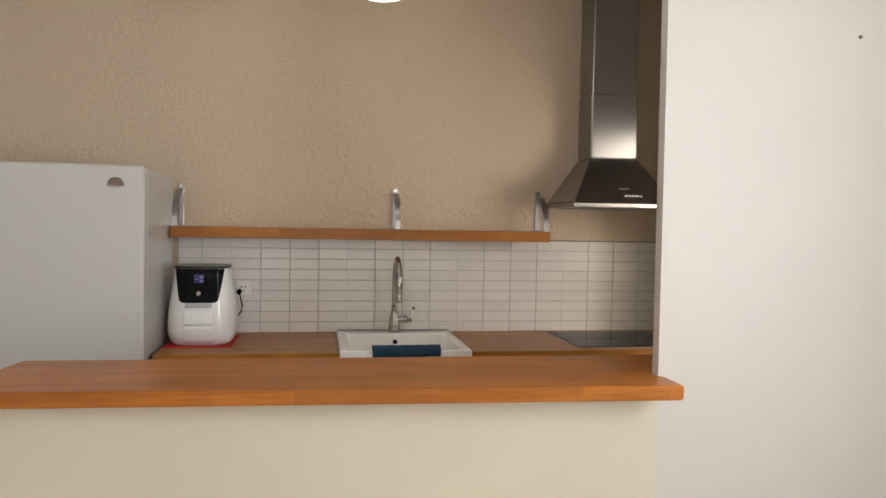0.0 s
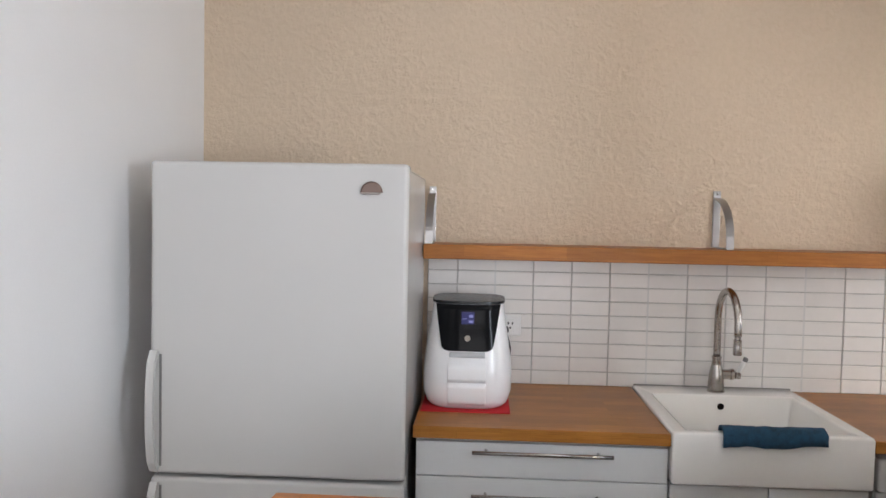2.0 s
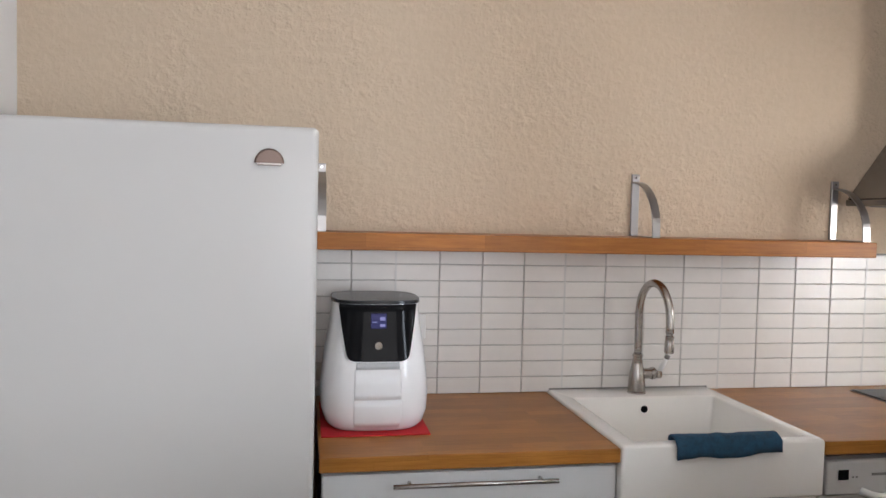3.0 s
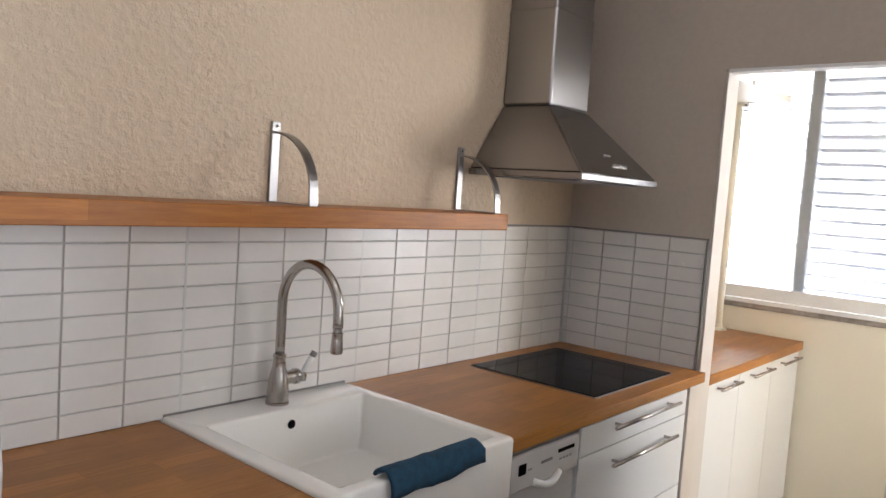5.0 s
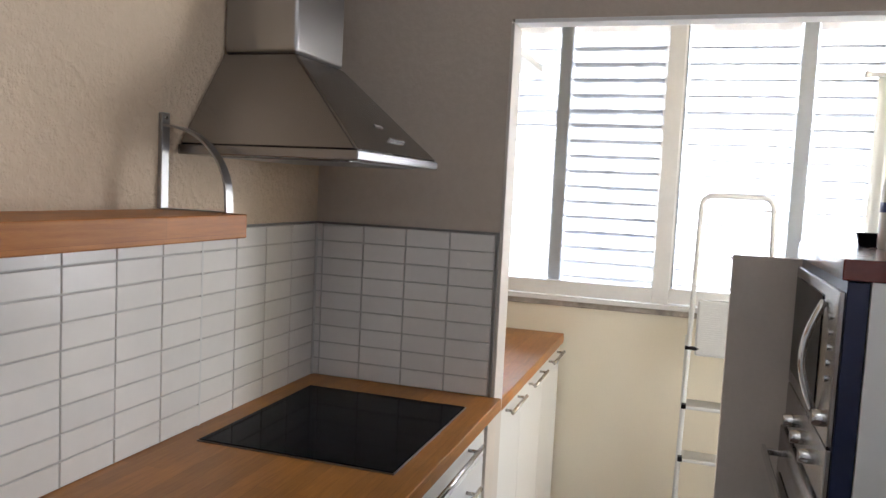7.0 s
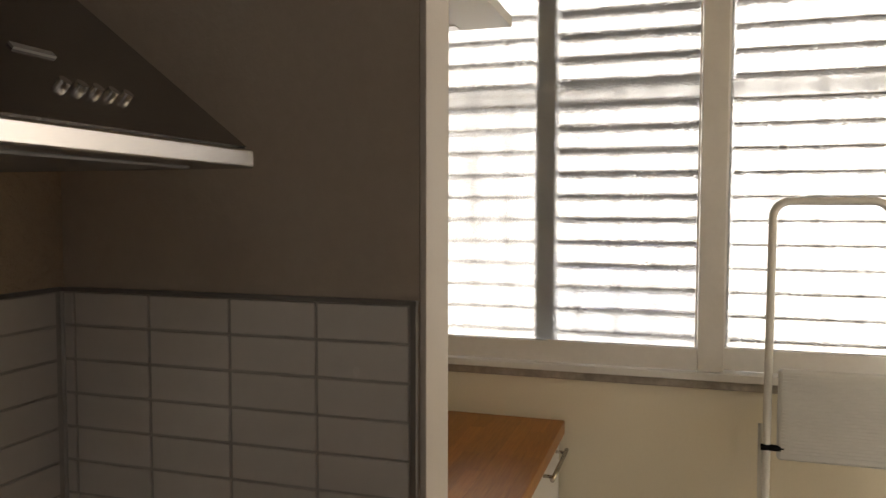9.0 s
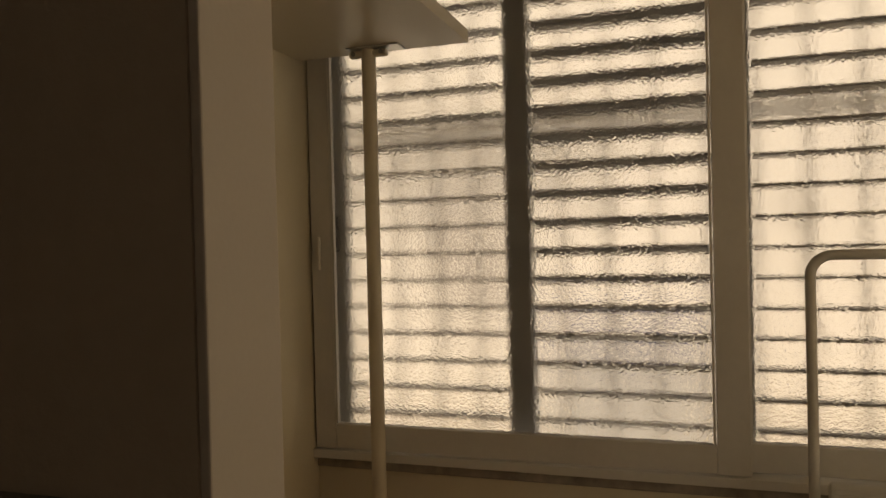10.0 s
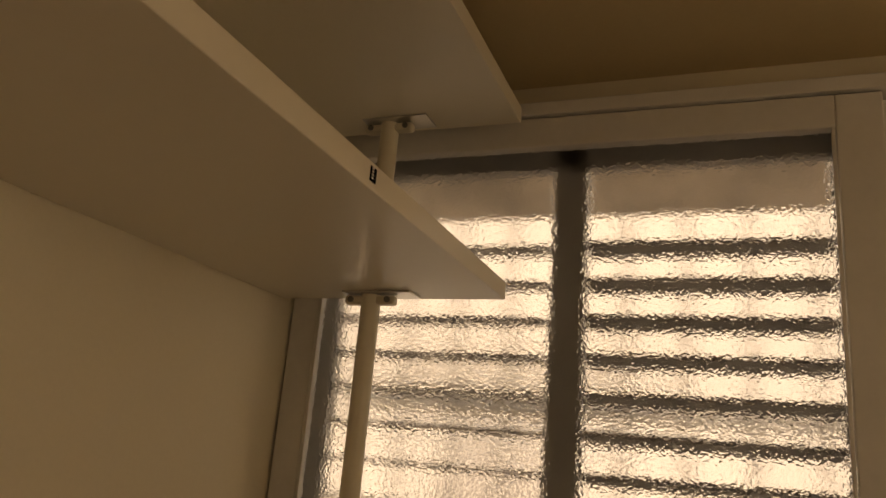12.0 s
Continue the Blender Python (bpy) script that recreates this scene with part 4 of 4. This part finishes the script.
# ---- step ladder ----
def ladder():
    l = thing("step_ladder", (3.1, -1.38, 0), "folded white aluminium step ladder leaning against the wall", "ladder")
    yl, yr, zt, zb = -1.226, -1.520, 1.572, 0.0
    xt, xb = 3.335, 3.10

    def on(z):
        return xb + (xt - xb) * z / zt
    r = 0.045
    pts = [(on(z), yl + 0.03 * (1 - z / zt), z) for z in (0.0, 0.5, 1.0, zt - r)]
    pts += [(on(zt), yl - r + r * math.cos(radians(a)), zt - r + r * math.sin(radians(a))) for a in range(15, 91, 15)]
    pts += [(on(zt), yr + r + r * math.cos(radians(a)), zt - r + r * math.sin(radians(a))) for a in range(90, 166, 15)]
    pts += [(on(z), yr - 0.03 * (1 - z / zt), z) for z in (zt - r, 1.0, 0.5, 0.0)]
    tube("front_rail", pts, 0.011, M_LADDER, l, 14)
    for y in (yl + 0.02, yr - 0.02):
        tube("rear_leg", [(on(1.0) + 0.05, y, 0.95), (on(0) + 0.12, y, 0.0)], 0.009, M_LADDER, l, 10)
    for z in (0.22, 0.455, 0.675):
        st = box("step", on(z) - 0.075, on(z) + 0.045, yr - 0.012, yl + 0.012, z - 0.016, z, M_LADDER, l, 0.004)
        boxes("tread_rib", [(on(z) - 0.07 + i * 0.016, on(z) - 0.063 + i * 0.016, yr, yl, z - 0.001, z + 0.003) for i in range(7)], M_ALU, l)
        boxes("step_clip", [(on(z) - 0.082, on(z) - 0.05, yl + 0.006, yl + 0.026, z - 0.014, z + 0.006), (on(z) - 0.082, on(z) - 0.05, yr - 0.026, yr - 0.006, z - 0.014, z + 0.006)], M_BLACK, l, 0.002)
    bm = bmesh.new()
    add_box(bm, -0.012, 0.0, yr + 0.012, yl - 0.012, 0.875, 1.122, 0.010, 3)
    for i in range(24):
        z = 0.89 + i * 0.0093
        add_box(bm, -0.0155, -0.010, yr + 0.022, yl - 0.022, z, z + 0.0045)
    from_bm("platform", bm, M_LADDER, l, (on(1.0) - 0.014, 0, 0))
    tube("clip_bar", [(on(0.9) - 0.005, yl + 0.028, 0.905), (on(0.9) - 0.005, yl - 0.03, 0.905)], 0.009, M_BLACK, l, 10)


ladder()


def curtain():
    """White curtain hanging in folds from a rod beside the window."""
    c = thing("curtain", (3.33, -2.1, 2.1), "white fabric curtain hanging in folds from a white rod", "curtain")
    tube("rod", [(3.33, -1.845, 2.10), (3.33, -2.335, 2.10)], 0.010, M_PLASTICW, c, 12)
    lathe("finial", [(0.010, 0), (0.016, 0.004), (0.016, 0.018), (0.010, 0.022)], (3.33, -1.845, 2.10), M_PLASTICW, c, 16, "y")
    tube("rod_bracket", [(3.33, -1.90, 2.10), (3.40, -1.90, 2.10), (3.449, -2.075, 2.10)], 0.006, M_PLASTICW, c, 8)
    bm = bmesh.new()
    rows = []
    for j in range(13):
        z = 2.098 - j * 0.165
        rows.append([bm.verts.new((3.33 + (0.012 + 0.012 * j / 12) * math.sin(i * 0.85 + 0.15 * j), -1.875 - i * 0.0095, z)) for i in range(46)])
    for a, b in zip(rows, rows[1:]):
        for i in range(45):
            bm.faces.new((a[i], a[i + 1], b[i + 1], b[i]))
    ob = from_bm("cloth", bm, M_CURTAIN, c, smooth=True)
    md = ob.modifiers.new("thick", 'SOLIDIFY'); md.thickness = 0.002


curtain()


# ---- tiles: grout bed, trims, and each tile as a part ----
TW, TH, Z0, ZT = 0.1515, 0.0565, 0.905, 1.4135


def tile_mesh(w, h, facing):
    bm = bmesh.new()
    if facing == "y":
        add_box(bm, -w / 2, w / 2, -0.004, 0.004, -h / 2, h / 2, 0.0012, 1)
    else:
        add_box(bm, -0.004, 0.004, -w / 2, w / 2, -h / 2, h / 2, 0.0012, 1)
    me = bpy.data.meshes.new("tile")
    bm.to_mesh(me); bm.free()
    me.materials.append(M_TILE)
    return me


splash = tagged(box("backsplash_back", -0.67, XP - 0.0005, -0.0055, -0.0005, Z0, ZT, M_GROUT), "white glazed horizontal wall tiles with grey joints", "tiling", kind="structure")
side = tagged(box("backsplash_side", XP - 0.0055, XP - 0.0005, -0.618, -0.006, Z0, ZT, M_GROUT), "white glazed wall tiles beside the hob", "tiling", kind="structure")
tagged(boxes("trim", [(-0.67, XP - 0.012, -0.012, -0.0008, ZT, ZT + 0.006), (XP - 0.012, XP - 0.0008, -0.628, -0.012, ZT, ZT + 0.006), (XP - 0.012, XP - 0.0008, -0.627, -0.619, Z0, ZT)], M_DARKTRIM), "grey metal edge trim round the tiles", "trim", kind="structure")
tagged(boxes("joint_strip", [(x - 0.0035, x + 0.0035, -0.0105, -0.005, Z0, ZT) for x in (-0.399, 0.207, 0.813, 1.419)] + [(2.036, 2.041, -0.0105, -0.0055, Z0, ZT)], M_TRIM), "pale raised joint strips between tile sheets", "trim", kind="structure")
full = tile_mesh(TW - 0.0045, TH - 0.004, "y")
part = tile_mesh(0.115, TH - 0.004, "y")
sliver = tile_mesh(0.018, TH - 0.004, "x")
sidem = tile_mesh(0.1425, TH - 0.004, "x")
for r in range(9):
    zc = Z0 + TH * (r + 0.5)
    for k in range(-1, 16):
        t = new("tile", full)
        t.location = (-0.399 + TW * (k + 0.5), -0.0062 + random.uniform(-0.0004, 0.0004), zc)
        put_under(t, splash)
    t = new("tile", part)
    t.location = (-0.399 - TW - 0.0595, -0.0062, zc)
    put_under(t, splash)
    t = new("tile", sliver)
    t.location = (XP - 0.0062, -0.0185, zc)
    put_under(t, side)
    for k in range(4):
        t = new("tile", sidem)
        t.location = (XP - 0.0062, -0.0295 - 0.147 * (k + 0.5), zc)
        put_under(t, side)

# floor tiles of the nook and passage
bm = bmesh.new()
add_box(bm, -0.0992, 0.0992, -0.0992, 0.0992, -0.006, 0.0, 0.001, 1)
ftile = bpy.data.meshes.new("floor_tile")
bm.to_mesh(ftile); bm.free()
ftile.materials.append(M_FLOOR)
for i in range(5, 17):
    for j in range(-9, -2):
        t = new("tile", ftile)
        t.location = (0.1 + 0.2 * i, -0.1 + 0.2 * (j + 1), 0.0)
        put_under(t, floor)
rest = []
for i in range(-8, 17):
    for j in range(-32, 0):
        if not (5 <= i < 17 and -9 <= j < -2):
            rest.append((0.1 + 0.2 * i, -0.1 + 0.2 * (j + 1)))
bm = bmesh.new()
for x, y in rest:
    bmesh.ops.create_grid(bm, x_segments=1, y_segments=1, size=0.0992, matrix=Matrix.Translation((x, y, 0.0)))
far = from_bm("tile_field", bm, M_FLOOR, floor)
tagged(far, kind="stuff")
